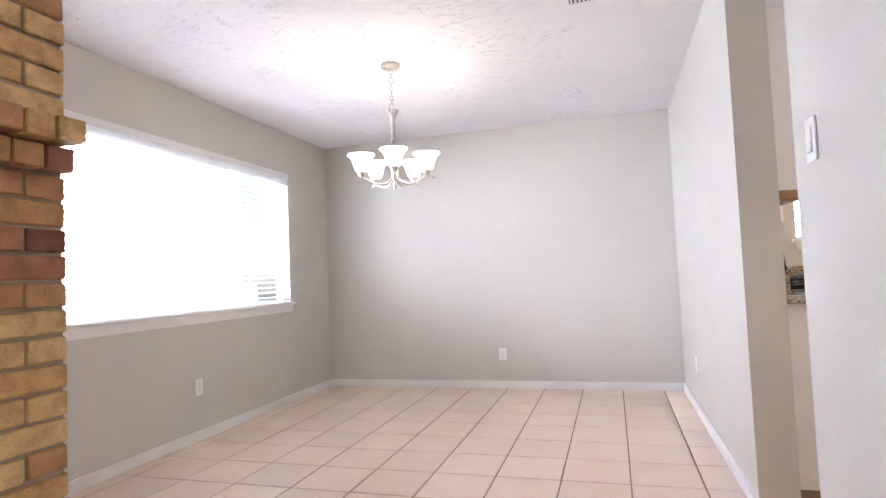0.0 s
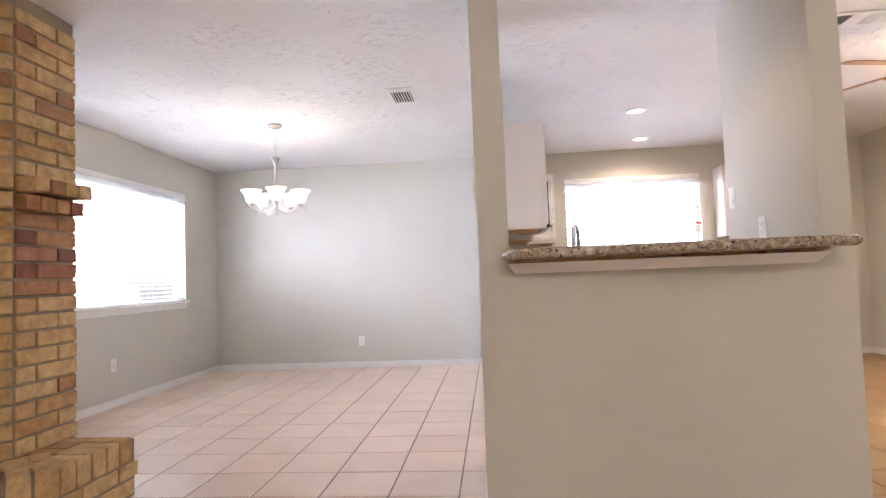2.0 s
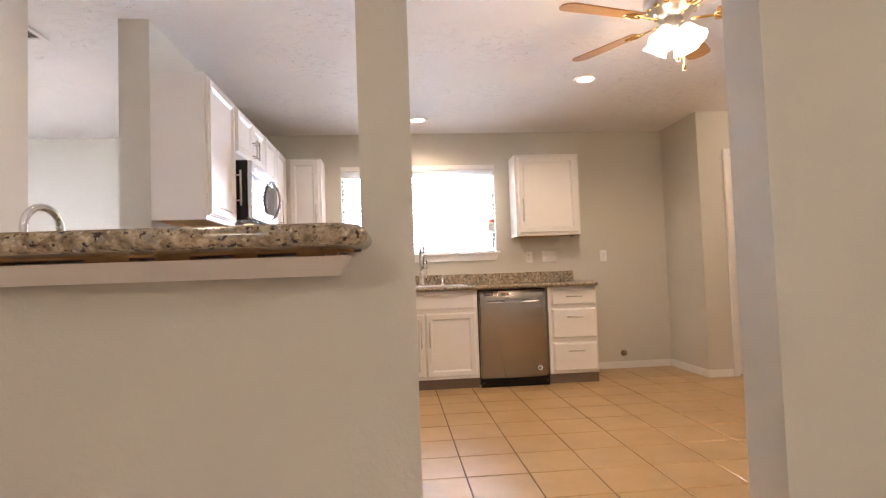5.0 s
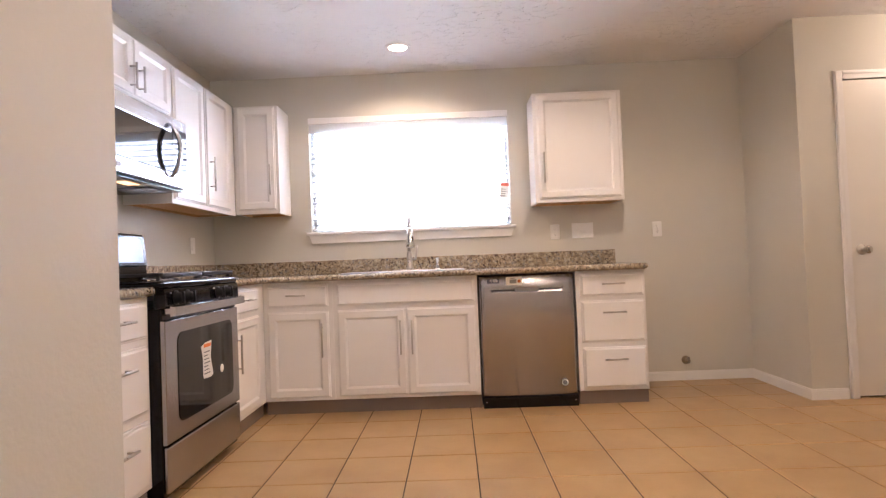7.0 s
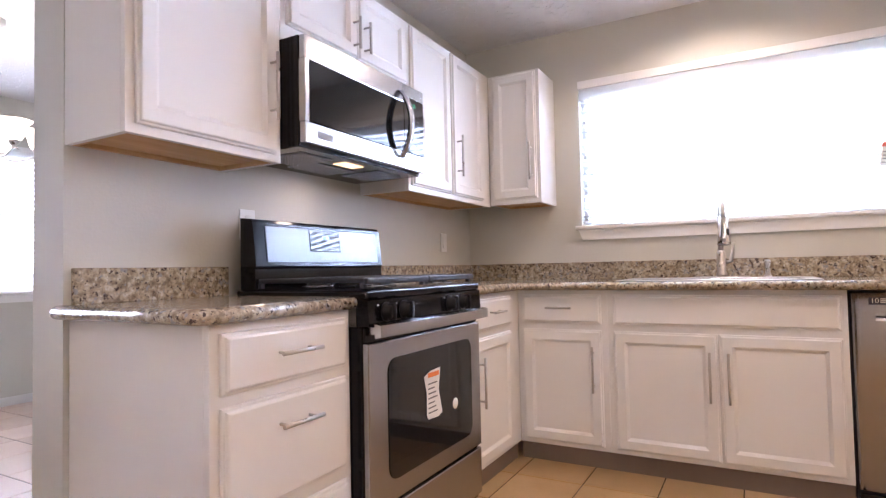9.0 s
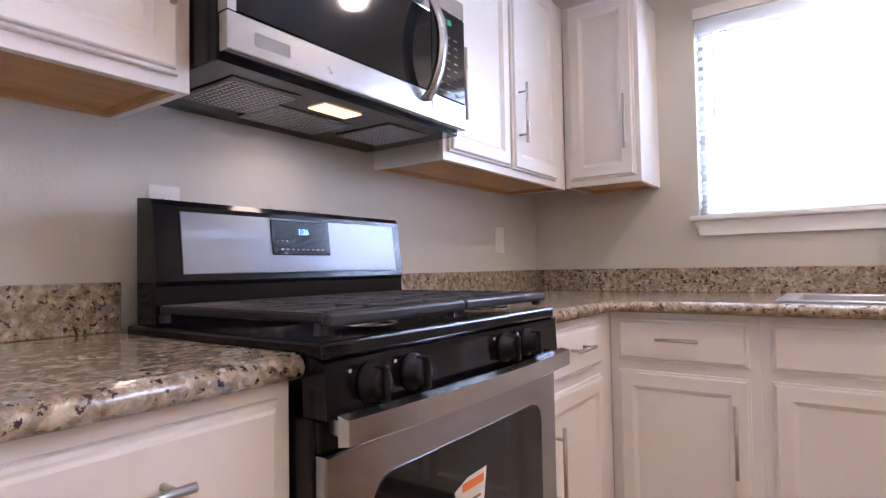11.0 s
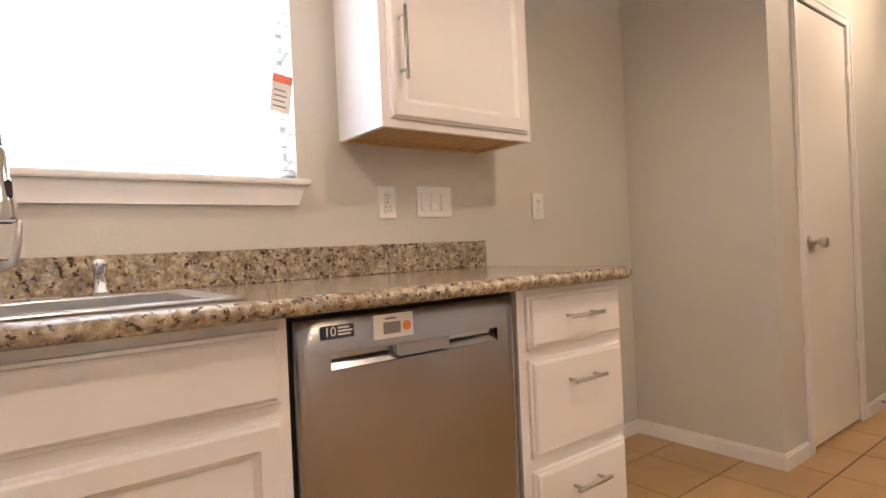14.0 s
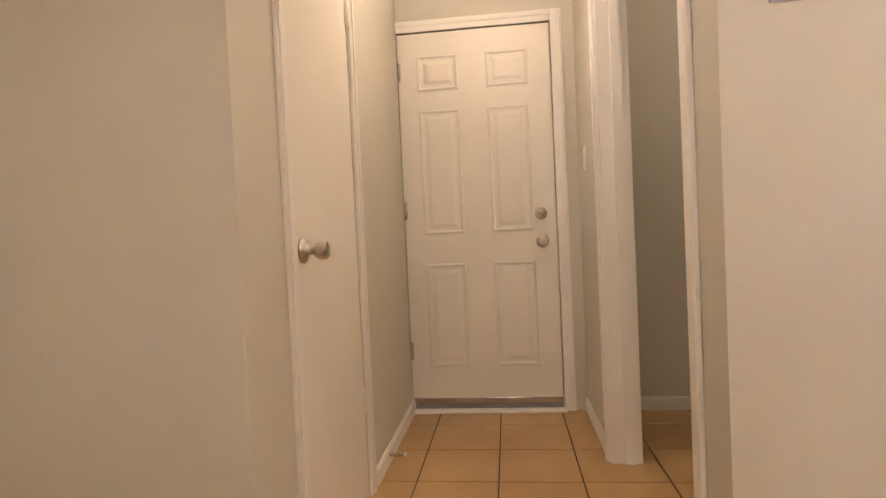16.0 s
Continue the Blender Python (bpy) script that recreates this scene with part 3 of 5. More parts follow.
UB, UT = 1.366, 2.168
UL = facing(1.335, 0, 0, "+x")
UK = facing(0, 5.11, 0, "-y")
wall_cabinet(UL, 2.828, 3.372, UB, UT, 0.285, "white single-door wall cabinet over the counter", (1.2, 3.1), [(2.853, 3.345, 3.31, 1.61)])
wall_cabinet(UL, 3.374, 4.182, 1.803, UT, 0.285, "short white two-door cabinet over the microwave", (1.2, 3.75), [(3.40, 3.79, 3.76, 1.95), (3.796, 4.162, 3.83, 1.95)], 0.13, 0.055)
wall_cabinet(UL, 4.184, 5.109, UB, UT, 0.285, "white two-door wall cabinet running into the corner", (1.2, 4.6), [(4.203, 4.588, 4.236, 1.60), (4.613, 4.99, 4.648, 1.60)])
wall_cabinet(UK, 1.337, 1.662, UB + 0.008, UT - 0.003, 0.28, "narrow white wall cabinet in the corner by the window", (1.5, 5.25), [(1.365, 1.642, 1.612, 1.615)])
wall_cabinet(UK, 3.525, 4.163, 1.370, 2.168, 0.28, "white single-door wall cabinet over the dishwasher", (3.85, 5.25), [(3.551, 4.14, 3.588, 1.617)])


# ---- granite counters ----


def bullnose(bm, path, z0, z1, r, n=6):
    """Rounded slab edge swept along (x, y, nx, ny) stations."""
    rings = []
    for x, y, nx, ny in path:
        ring = []
        for k in range(n + 1):
            a = radians(-90 + 180 * k / n)
            off, z = r * math.cos(a), (z0 + z1) / 2 + (z1 - z0) / 2 * math.sin(a)
            ring.append(bm.verts.new((x + nx * off, y + ny * off, z)))
        rings.append(ring)
    for a, b in zip(rings, rings[1:]):
        for k in range(n):
            bm.faces.new((a[k], b[k], b[k + 1], a[k + 1])).smooth = True
    for ring in (rings[0], rings[-1]):
        bm.faces.new(ring)


def turn(x, y, a0, a1, n=5):
    return [(x, y, math.cos(radians(a0 + (a1 - a0) * i / n)), math.sin(radians(a0 + (a1 - a0) * i / n))) for i in range(n + 1)]


def bend(cx, cy, r, a0, a1, n=6):
    """Stations round a corner of plan radius r about (cx, cy)."""
    return [(cx + r * math.cos(a), cy + r * math.sin(a), math.cos(a), math.sin(a)) for a in (radians(a0 + (a1 - a0) * i / n) for i in range(n + 1))]


Z0, Z1 = 0.876, 0.915
SINK = (2.175, 2.945, 4.815, 5.215)
th = thing("countertop", "brown speckled polished granite L-shaped countertop", "countertop", (2.6, 5.0, Z0))
bm = bmesh.new()
for b in ((1.052, 1.656, 4.148, 4.712), (1.052, SINK[0], 4.712, 5.388), (SINK[0], SINK[1], 4.712, SINK[2]), (SINK[0], SINK[1], SINK[3], 5.388)):
    box(bm, *b, Z0, Z1)
corner = bend(4.116, 4.757, 0.045, -90, 0)
prism(bm, [(SINK[1], 4.712)] + [(x, y) for x, y, _, _ in corner] + [(4.161, 5.388), (SINK[1], 5.388)], Z0, Z1)
bullnose(bm, [(1.656, 4.148, 1, 0), (1.656, 4.712, 1, -1)] + corner + [(4.161, 5.388, 1, 0)], Z0, Z1, 0.022)
bmesh.ops.remove_doubles(bm, verts=bm.verts[:], dist=0.0005)
part("slab", bm, GRANITE, th)
part("backsplash", boxed(1.076, 4.15, 5.366, 5.388, Z1, 1.018, 0.002), GRANITE, th)
part("backsplash", boxed(1.052, 1.075, 4.146, 5.365, Z1, 1.018, 0.002), GRANITE, th)
th = thing("countertop", "short brown speckled granite countertop beside the range", "countertop", (1.4, 3.07, Z0))
bm = bmesh.new()
corner = bend(1.613, 2.848, 0.035, -90, 0)
prism(bm, [(1.052, 2.813)] + [(x, y) for x, y, _, _ in corner] + [(1.648, 3.351), (1.052, 3.351)], Z0, Z1)
bullnose(bm, [(1.052, 2.813, 0, -1)] + corner + [(1.648, 3.351, 1, 0)], Z0, Z1, 0.022)
bmesh.ops.remove_doubles(bm, verts=bm.verts[:], dist=0.0005)
part("slab", bm, GRANITE, th)
part("backsplash", boxed(1.052, 1.075, 2.845, 3.372, Z1, 1.018, 0.002), GRANITE, th)

th = thing("raised_counter", "raised brown speckled granite bar counter on the half wall", "counter", (1.62, 1.1, 1.088))
B0, B1 = 1.088, 1.130
bm = bmesh.new()
lc, rc = bend(1.043, 0.882, 0.055, 180, 270), bend(2.205, 0.835, 0.055, 270, 360)
prism(bm, [(x, y) for x, y, _, _ in lc + rc] + [(2.26, 1.02), (2.255, 1.30), (0.994, 1.30), (1.0, 1.02)], B0, B1)
bullnose(bm, [(1.0, 1.02, -1, 0)] + lc + rc + [(2.26, 1.02, 1, 0)], B0, B1, 0.026, 8)
bmesh.ops.remove_doubles(bm, verts=bm.verts[:], dist=0.0005)
part("slab", bm, GRANITE, th)
bm = bmesh.new()
lo = [bm.verts.new(v) for v in ((1.022, 0.988, 1.032), (2.215, 0.988, 1.032), (2.215, 1.021, 1.032), (1.022, 1.021, 1.032))]
hi = [bm.verts.new(v) for v in ((0.985, 0.934, 1.074), (2.24, 0.92, 1.074), (2.24, 1.021, 1.074), (0.985, 1.021, 1.074))]
bm.faces.new(lo[::-1])
bm.faces.new(hi)
for i in range(4):
    bm.faces.new((lo[i], lo[(i + 1) % 4], hi[(i + 1) % 4], hi[i]))
part("apron", bm, TRIM, th, "white painted sloping apron")
part("plywood_bed", boxed(0.99, 2.245, 0.944, 1.02, 1.083, 1.088), RAWWOOD, th)
for sx, sw in ((1.02, 0.5), (1.70, 0.09), (1.84, 0.07), (2.00, 0.05), (2.13, 0.05), (2.19, 0.025)):
    part("shim", boxed(sx, sx + sw, 0.938, 1.012, 1.074, 1.083), RAWWOOD, th)

# ---- sink and taps ----
th = thing("kitchen_sink", "stainless steel double bowl drop-in sink", "sink", (2.6, 5.0, 0.74))
bm = bmesh.new()
for b in ((2.140, 2.985, 4.768, 4.83), (2.140, 2.985, 5.165, 5.265), (2.140, 2.195, 4.83, 5.165), (2.925, 2.985, 4.83, 5.165), (2.545, 2.575, 4.83, 5.165)):
    box(bm, *b, 0.9155, 0.9205, 0.002)
part("rim", bm, SINKSTEEL, th)
for x0, x1 in ((2.195, 2.545), (2.575, 2.925)):
    bm = bmesh.new()
    y0, y1, zb = 4.83, 5.165, 0.745
    for b in ((x0, x0 + 0.002, y0, y1, zb, 0.917), (x1 - 0.002, x1, y0, y1, zb, 0.917), (x0, x1, y0, y0 + 0.002, zb, 0.917), (x0, x1, y1 - 0.002, y1, zb, 0.917), (x0, x1, y0, y1, zb - 0.002, zb)):
        box(bm, *b)
    bowl = part("bowl", bm, SINKSTEEL, th)
    bm = bmesh.new()
    lathe(bm, [(0.001, zb + 0.004), (0.042, zb + 0.004), (0.045, zb + 0.001)], 20, Matrix.Translation(((x0 + x1) / 2, 5.0, 0)))
    part("drain", bm, CHROME, bowl)

fx, fy = 2.585, 5.215
th = thing("kitchen_faucet", "brushed steel pull-down gooseneck kitchen faucet behind the sink", "faucet", (fx, fy, 0.92))
bm = bmesh.new()
prism(bm, [(fx + 0.13 * math.cos(a), fy + 0.03 * math.sin(a)) for a in (i * math.tau / 28 for i in range(28))], 0.9207, 0.927)
part("deck_plate", bm, NICKEL, th)
bm = bmesh.new()
lathe(bm, [(0.027, 0.927), (0.027, 0.94), (0.022, 0.95), (0.022, 1.03), (0.019, 1.05), (0.015, 1.06)], 20, Matrix.Translation((fx, fy, 0)))
part("base", bm, NICKEL, th)
dx, dy = 0.12, -0.99
neck = [(fx, fy, 1.05), (fx, fy, 1.16)] + [(fx + dx * (0.105 - 0.105 * math.cos(a)), fy + dy * (0.105 - 0.105 * math.cos(a)), 1.22 + 0.085 * math.sin(a)) for a in (i * math.pi / 12 for i in range(13))]
bm = bmesh.new()
tube(bm, neck, 0.013, 14)
part("neck", bm, NICKEL, th)
hx, hy = neck[-1][0], neck[-1][1]
bm = bmesh.new()
lathe(bm, [(0.015, 1.225), (0.019, 1.215), (0.021, 1.17), (0.029, 1.125), (0.032, 1.09), (0.029, 1.082), (0.001, 1.082)], 20, Matrix.Translation((hx, hy, 0)))
head = part("spray_head", bm, CHROME, th)
part("button", boxed(hx + 0.012, hx + 0.024, hy - 0.024, hy - 0.010, 1.125, 1.16, 0.004), SLOT, head, "black spray button")
bm = bmesh.new()
lathe(bm, [(0.001, 1.0815), (0.023, 1.0815), (0.023, 1.0805), (0.001, 1.0805)], 16, Matrix.Translation((hx, hy, 0)))
part("nozzle", bm, SLOT, head)
bm = bmesh.new()
tube(bm, [(fx + 0.02, fy, 1.0), (fx + 0.045, fy, 1.005), (fx + 0.055, fy - 0.004, 1.05), (fx + 0.06, fy - 0.008, 1.10)], [0.012, 0.011, 0.008, 0.006], 12)
part("lever", bm, NICKEL, th)
th = thing("soap_dispenser", "chrome soap dispenser cap on the sink deck", "soap dispenser", (2.792, fy, 0.92))
bm = bmesh.new()
lathe(bm, [(0.019, 0.921), (0.019, 0.932), (0.014, 0.936), (0.014, 0.985), (0.0165, 0.988), (0.0165, 1.0), (0.011, 1.007), (0.001, 1.008)], 18, Matrix.Translation((2.792, fy, 0)))
part("body", bm, CHROME, th)

# wet bar behind the half wall
th = thing("bar_sink_counter", "granite wet bar counter behind the half wall", "countertop", (1.6, 1.5, 0))
part("slab", boxed(0.994, 2.26, 1.192, 1.80, Z0, Z1, 0.006), GRANITE, th)
part("body", boxed(0.995, 2.259, 1.193, 1.77, 0.09, Z0 - 0.001), CABINET, th)
part("toe_kick", boxed(0.995, 2.259, 1.193, 1.71, 0.0, 0.09), KICK, th)
bx_, by_ = 1.318, 1.365
th = thing("bar_faucet", "chrome gooseneck bar faucet on the wet bar", "faucet", (bx_, by_, Z1))
bm = bmesh.new()
lathe(bm, [(0.026, Z1), (0.026, Z1 + 0.012), (0.018, Z1 + 0.022), (0.016, Z1 + 0.06), (0.011, Z1 + 0.07)], 18, Matrix.Translation((bx_, by_, 0)))
part("base", bm, CHROME, th)
bm = bmesh.new()
tube(bm, [(bx_, by_, Z1 + 0.06), (bx_, by_, 1.15)] + [(bx_ + 0.019 - 0.019 * math.cos(a), by_ + 0.052 * (1 - math.cos(a)), 1.202 + 0.055 * math.sin(a)) for a in (i * math.pi / 12 for i in range(13))] + [(bx_ + 0.038, by_ + 0.104, 1.16)], 0.011, 14)
part("neck", bm, CHROME, th)
bm = bmesh.new()
tube(bm, [(bx_ - 0.015, by_, Z1 + 0.045), (bx_ - 0.07, by_ - 0.005, Z1 + 0.06)], [0.007, 0.005], 10)
part("lever", bm, CHROME, th)

# ---- gas range ----
SY0, SY1, SX = 3.355, 4.144, 1.705
th = thing("gas_range", "stainless steel and black gas range with cast iron grates", "stove", (1.4, 3.77, 0))
RM = facing(SX - 0.045, 0, 0, "+x")
part("body", boxed(1.08, SX - 0.024, SY0, SY1, 0.03, 0.82, 0.003), BLACK, th)
for fxx in (1.12, SX - 0.12):
    for fyy in (SY0 + 0.05, SY1 - 0.05):
        bm = bmesh.new()
        lathe(bm, [(0.018, 0.0), (0.018, 0.032)], 12, Matrix.Translation((fxx, fyy, 0)))
        part("foot", bm, SLOT, th)
part("storage_drawer", boxed(SY0 + 0.004, SY1 - 0.004, 0.022, 0.042, 0.055, 0.245, 0.006, RM, 2), STEEL, th, "stainless storage drawer front")
# oven door: steel frame with a dark window
bm = bmesh.new()
a, b, z0, z1 = SY0 + 0.004, SY1 - 0.004, 0.255, 0.768
wy0, wy1, wz0, wz1 = a + 0.115, b - 0.10, 0.335, 0.695
ring = [[bm.verts.new(RM @ Vector((u, n, v))) for u, v in ((a + s, z0 + s), (b - s, z0 + s), (b - s, z1 - s), (a + s, z1 - s))] for s, n in ((0, 0.022), (0, 0.039), (0.003, 0.042))]
hole = [[bm.verts.new(RM @ Vector((u, n, v))) for u, v in ((wy0, wz0), (wy1, wz0), (wy1, wz1), (wy0, wz1))] for n in (0.042, 0.024)]
loops = ring + hole
for lo, hi in zip(loops, loops[1:]):
    for i in range(4):
        bm.faces.new((lo[i], lo[(i + 1) % 4], hi[(i + 1) % 4], hi[i]))
door = part("oven_door", bm, STEEL, th, "stainless steel oven door")
bm = bmesh.new()
poly = []
for cx, cz, a0 in ((wy1 - 0.03, wz1 - 0.03, 0), (wy0 + 0.03, wz1 - 0.03, 90), (wy0 + 0.03, wz0 + 0.03, 180), (wy1 - 0.03, wz0 + 0.03, 270)):
    poly += arc(cx, cz, 0.032 + 0.012, a0, a0 + 90, 5)
FLIP = Matrix(((1, 0, 0, 0), (0, 0, 1, 0), (0, 1, 0, 0), (0, 0, 0, 1)))
prism(bm, poly, 0.030, 0.0445, RM @ FLIP)
part("oven_window", bm, DARKGLASS, door, "dark oven window glass")
bm = bmesh.new()
pts = [(a + 0.004 + (b - a - 0.008) * i / 16, 0.076 + 0.016 * math.sin(math.pi * i / 16), 0.808) for i in range(17)]
vs = []
for (u, n, v), (u2, n2, v2) in zip(pts, pts[1:]):
    q = [bm.verts.new(p) for p in ((u, n - 0.012, v - 0.022), (u, n + 0.010, v - 0.018), (u, n + 0.010, v + 0.018), (u, n - 0.012, v + 0.022), (u2, n2 - 0.012, v2 - 0.022), (u2, n2 + 0.010, v2 - 0.018), (u2, n2 + 0.010, v2 + 0.018), (u2, n2 - 0.012, v2 + 0.022))]
    for f in ((0, 4, 5, 1), (1, 5, 6, 2), (2, 6, 7, 3), (3, 7, 4, 0)):
        bm.faces.new([q[i] for i in f])
    vs += q
bmesh.ops.transform(bm, matrix=RM, verts=vs)
bmesh.ops.remove_doubles(bm, verts=bm.verts[:], dist=0.0002)
bmesh.ops.holes_fill(bm, edges=bm.edges[:], sides=4)
part("door_handle", bm, STEEL_H, door, "curved stainless oven handle")
for u0 in (a + 0.012, b - 0.03):
    part("handle_post", boxed(u0 + 0.004, u0 + 0.020, 0.03, 0.066, 0.794, 0.822, 0.003, RM), STEEL_H, door)
part("vent_strip", boxed(a, b, 0.0, 0.03, 0.770, 0.818, 0.002, RM), BLACK, th)
for i in range(14):
    u = a + 0.16 + i * 0.036
    part("vent_slot", boxed(u, u + 0.022, 0.0301, 0.0315, 0.780, 0.807, 0, RM), SLOT, th)
# control panel and knobs
bm = bmesh.new()
prism(bm, [(0.0, 0.822), (0.05, 0.822), (0.045, 0.902), (0.0, 0.914)], SY0, SY1, facing(SX - 0.045, 0, 0, "+x") @ Matrix(((0, 0, 1, 0), (1, 0, 0, 0), (0, 1, 0, 0), (0, 0, 0, 1))))
panel = part("control_panel", bm, BLACK, th)
for ku in (3.448, 3.552, 3.874, 3.978):
    bm = bmesh.new()
    km = Matrix.Translation((SX + 0.0035, ku, 0.862)) @ pose(0, 0, 0, 0, 88, 0)
    lathe(bm, [(0.031, 0.0), (0.031, 0.005), (0.024, 0.009), (0.022, 0.026), (0.018, 0.030), (0.001, 0.030)], 22, km)
    box(bm, -0.027, 0.027, -0.006, 0.006, 0.010, 0.038, 0.003, km)
    part("knob", bm, KNOB, panel)
    part("mark", boxed(0, 0.005, -0.003, 0.003, 0, 0.0005, 0, Matrix.Translation((SX + 0.004, ku - 0.045, 0.888)) @ pose(0, 0, 0, 0, 88, 0)), PLATE, panel, "small white printed mark")
part("cooktop", boxed(1.13, SX - 0.002, SY0 + 0.001, SY1 - 0.001, 0.905, 0.932, 0.006, None, 2), BLACK, th, "black enamel cooktop")
for bx1 in (1.34, 1.61):
    for by1 in (SY0 + 0.19, SY1 - 0.19):
        bm = bmesh.new()
        lathe(bm, [(0.06, 0.938), (0.055, 0.944), (0.045, 0.946)], 24, Matrix.Translation((bx1, by1, 0)))
        bn = part("burner", bm, STEEL, th)
        bm = bmesh.new()
        lathe(bm, [(0.038, 0.946), (0.04, 0.952), (0.036, 0.957), (0.001, 0.958)], 24, Matrix.Translation((bx1, by1, 0)))
        part("cap", bm, IRON, bn)
for gy0, gy1 in ((SY0 + 0.022, 3.746), (3.752, SY1 - 0.022)):
    bm = bmesh.new()
    gx0, gx1, zt, zb = 1.215, SX - 0.03, 0.972, 0.956
    for y in (gy0, (gy0 + gy1) / 2 - 0.008, gy1 - 0.016):
        box(bm, gx0, gx1, y, y + 0.016, zb, zt, 0.004)
    for i in range(7):
        x = gx0 + (gx1 - gx0 - 0.014) * i / 6
        box(bm, x, x + 0.014, gy0 + 0.016, (gy0 + gy1) / 2 - 0.008, zb, zt, 0.004)
        box(bm, x, x + 0.014, (gy0 + gy1) / 2 + 0.008, gy1 - 0.016, zb, zt, 0.004)
    for x in (gx0, gx1 - 0.016):
        for y in (gy0, gy1 - 0.016):
            box(bm, x, x + 0.016, y, y + 0.016, 0.938, zb, 0)
    # rolled front rail
    box(bm, gx1 - 0.002, gx1 + 0.018, gy0, gy1, zb - 0.006, zt, 0.006, None, 2)
    part("grate", bm, IRON, th, "black cast iron grate")
# backguard
bm = bmesh.new()
prism(bm, [(0.0, 0.912), (0.075, 0.912), (0.072, 1.008), (0.078, 1.018), (0.060, 1.175), (0.050, 1.187), (0.0, 1.192)], 3.378, 4.14, Matrix(((1, 0, 0, 1.128), (0, 0, 1, 0), (0, 1, 0, 0), (0, 0, 0, 1))))
guard = part("backguard", bm, BLACK, th)
gm = Matrix.Translation((1.2055, -0.008, 1.022)) @ pose(0, 0, 0, 0, -6.3, 0)
part("trim_panel", boxed(0.0, 0.004, 3.44, 4.115, 0.010, 0.142, 0.0015, gm), brushed("backguard_steel", (0.27, 0.285, 0.31), 0.42), guard, "brushed stainless backguard panel")
part("display", boxed(0.004, 0.007, 3.665, 3.85, 0.052, 0.138, 0.002, gm), DARKGLASS, guard)
part("clock_window", boxed(0.007, 0.0075, 3.73, 3.795, 0.098, 0.122, 0, gm), painted("clock_black", (0.004, 0.005, 0.02), 0.15, 10, 0), guard)


def lettering(text, size, m, mat, parent, name="lettering"):
    """Raised letters as a mesh; local x along the line, y up, z out."""
    cu = bpy.data.curves.new(name, "FONT")
    cu.body, cu.size, cu.extrude, cu.align_x, cu.align_y = text, size, 0.0004, "CENTER", "CENTER"
    ob = bpy.data.objects.new(name, cu)
    scene.collection.objects.link(ob)
    me = bpy.data.meshes.new_from_object(ob.evaluated_get(bpy.context.evaluated_depsgraph_get()))
    bpy.data.objects.remove(ob)
    me.transform(m)
    me.materials.append(mat)
    t = new(name, me)
    t.parent = parent
    t.matrix_parent_inverse = parent.matrix_basis.inverted() if parent.type == "EMPTY" else Matrix()
    return t


TOEAST = Matrix(((0, 0, 1, 0), (1, 0, 0, 0), (0, 1, 0, 0), (0, 0, 0, 1)))
TONORTHFACE = Matrix(((1, 0, 0, 0), (0, 0, -1, 0), (0, 1, 0, 0), (0, 0, 0, 1)))
lettering("1:26", 0.020, gm @ Matrix.Translation((0.0078, 3.762, 0.110)) @ TOEAST, glowing("clock_digits", (0.15, 0.4, 1.0), 3.0, (0, 0, 0)), guard, "clock_digits")
for i in range(3):
    part("key_mark", boxed(0.007, 0.0074, 3.677 + i * 0.014, 3.685 + i * 0.014, 0.085, 0.088, 0, gm), GREYPLASTIC, guard)
for i in range(9):
    part("key_mark", boxed(0.007, 0.0074, 3.69 + i * 0.016, 3.699 + i * 0.016, 0.064, 0.068, 0, gm), GREYPLASTIC, guard)
part("badge", boxed(0.004, 0.0048, 3.727, 3.787, 0.020, 0.029, 0.0003, gm), GREYPLASTIC, guard, "plain grey maker's badge")
# hang tag and round sticker on the oven window
tagm = RM @ Matrix.Translation((0.0, 0.046, 0.055))
bm = bmesh.new()
prism(bm, [(3.69, 0.42), (3.70, 0.406), (3.77, 0.402), (3.80, 0.412), (3.775, 0.50), (3.79, 0.578), (3.72, 0.575), (3.675, 0.560), (3.69, 0.50)], 0.0, 0.0015, tagm @ FLIP)
tagp = part("hang_tag", bm, PAPER, door, "white paper hang tag")
part("tag_band", boxed(3.70, 3.778, 0.0016, 0.002, 0.552, 0.568, 0, tagm), ORANGE, tagp)
for i in range(7):
    part("text_bar", boxed(3.70, 3.765 - 0.01 * (i % 3), 0.0016, 0.002, 0.425 + i * 0.017, 0.430 + i * 0.017, 0, tagm), INK, tagp)
bm = bmesh.new()
lathe(bm, [(0.001, 0.0), (0.021, 0.0), (0.021, 0.001), (0.001, 0.001)], 20, tagm @ Matrix.Translation((3.905, 0.0, 0.42)) @ pose(0, 0, 0, -90, 0, 0))
part("round_sticker", bm, PAPER, door, "round white sticker")

# ---- microwave ----
MY0, MY1, MZ0, MZ1, MX = 3.376, 4.148, 1.416, 1.799, 1.446
MM = facing(MX - 0.03, 0, 0, "+x")
th = thing("microwave", "stainless and black over-the-range microwave with a curved handle", "microwave", (1.25, 3.74, MZ0))
part("body", boxed(1.055, MX - 0.031, MY0, MY1, MZ0, MZ1, 0.003), BLACK, th)
split = MY1 - 0.165
bm = bmesh.new()
box(bm, MY0 + 0.002, split, 0, 0.028, MZ1 - 0.085, MZ1 - 0.002, 0.004, MM, 2)
box(bm, MY0 + 0.002, split, 0, 0.028, MZ0 + 0.012, MZ0 + 0.085, 0.004, MM, 2)
box(bm, MY0 + 0.002, MY0 + 0.02, 0, 0.028, MZ0 + 0.085, MZ1 - 0.085, 0, MM)
door = part("door", bm, STEEL_H, th, "stainless microwave door bands")
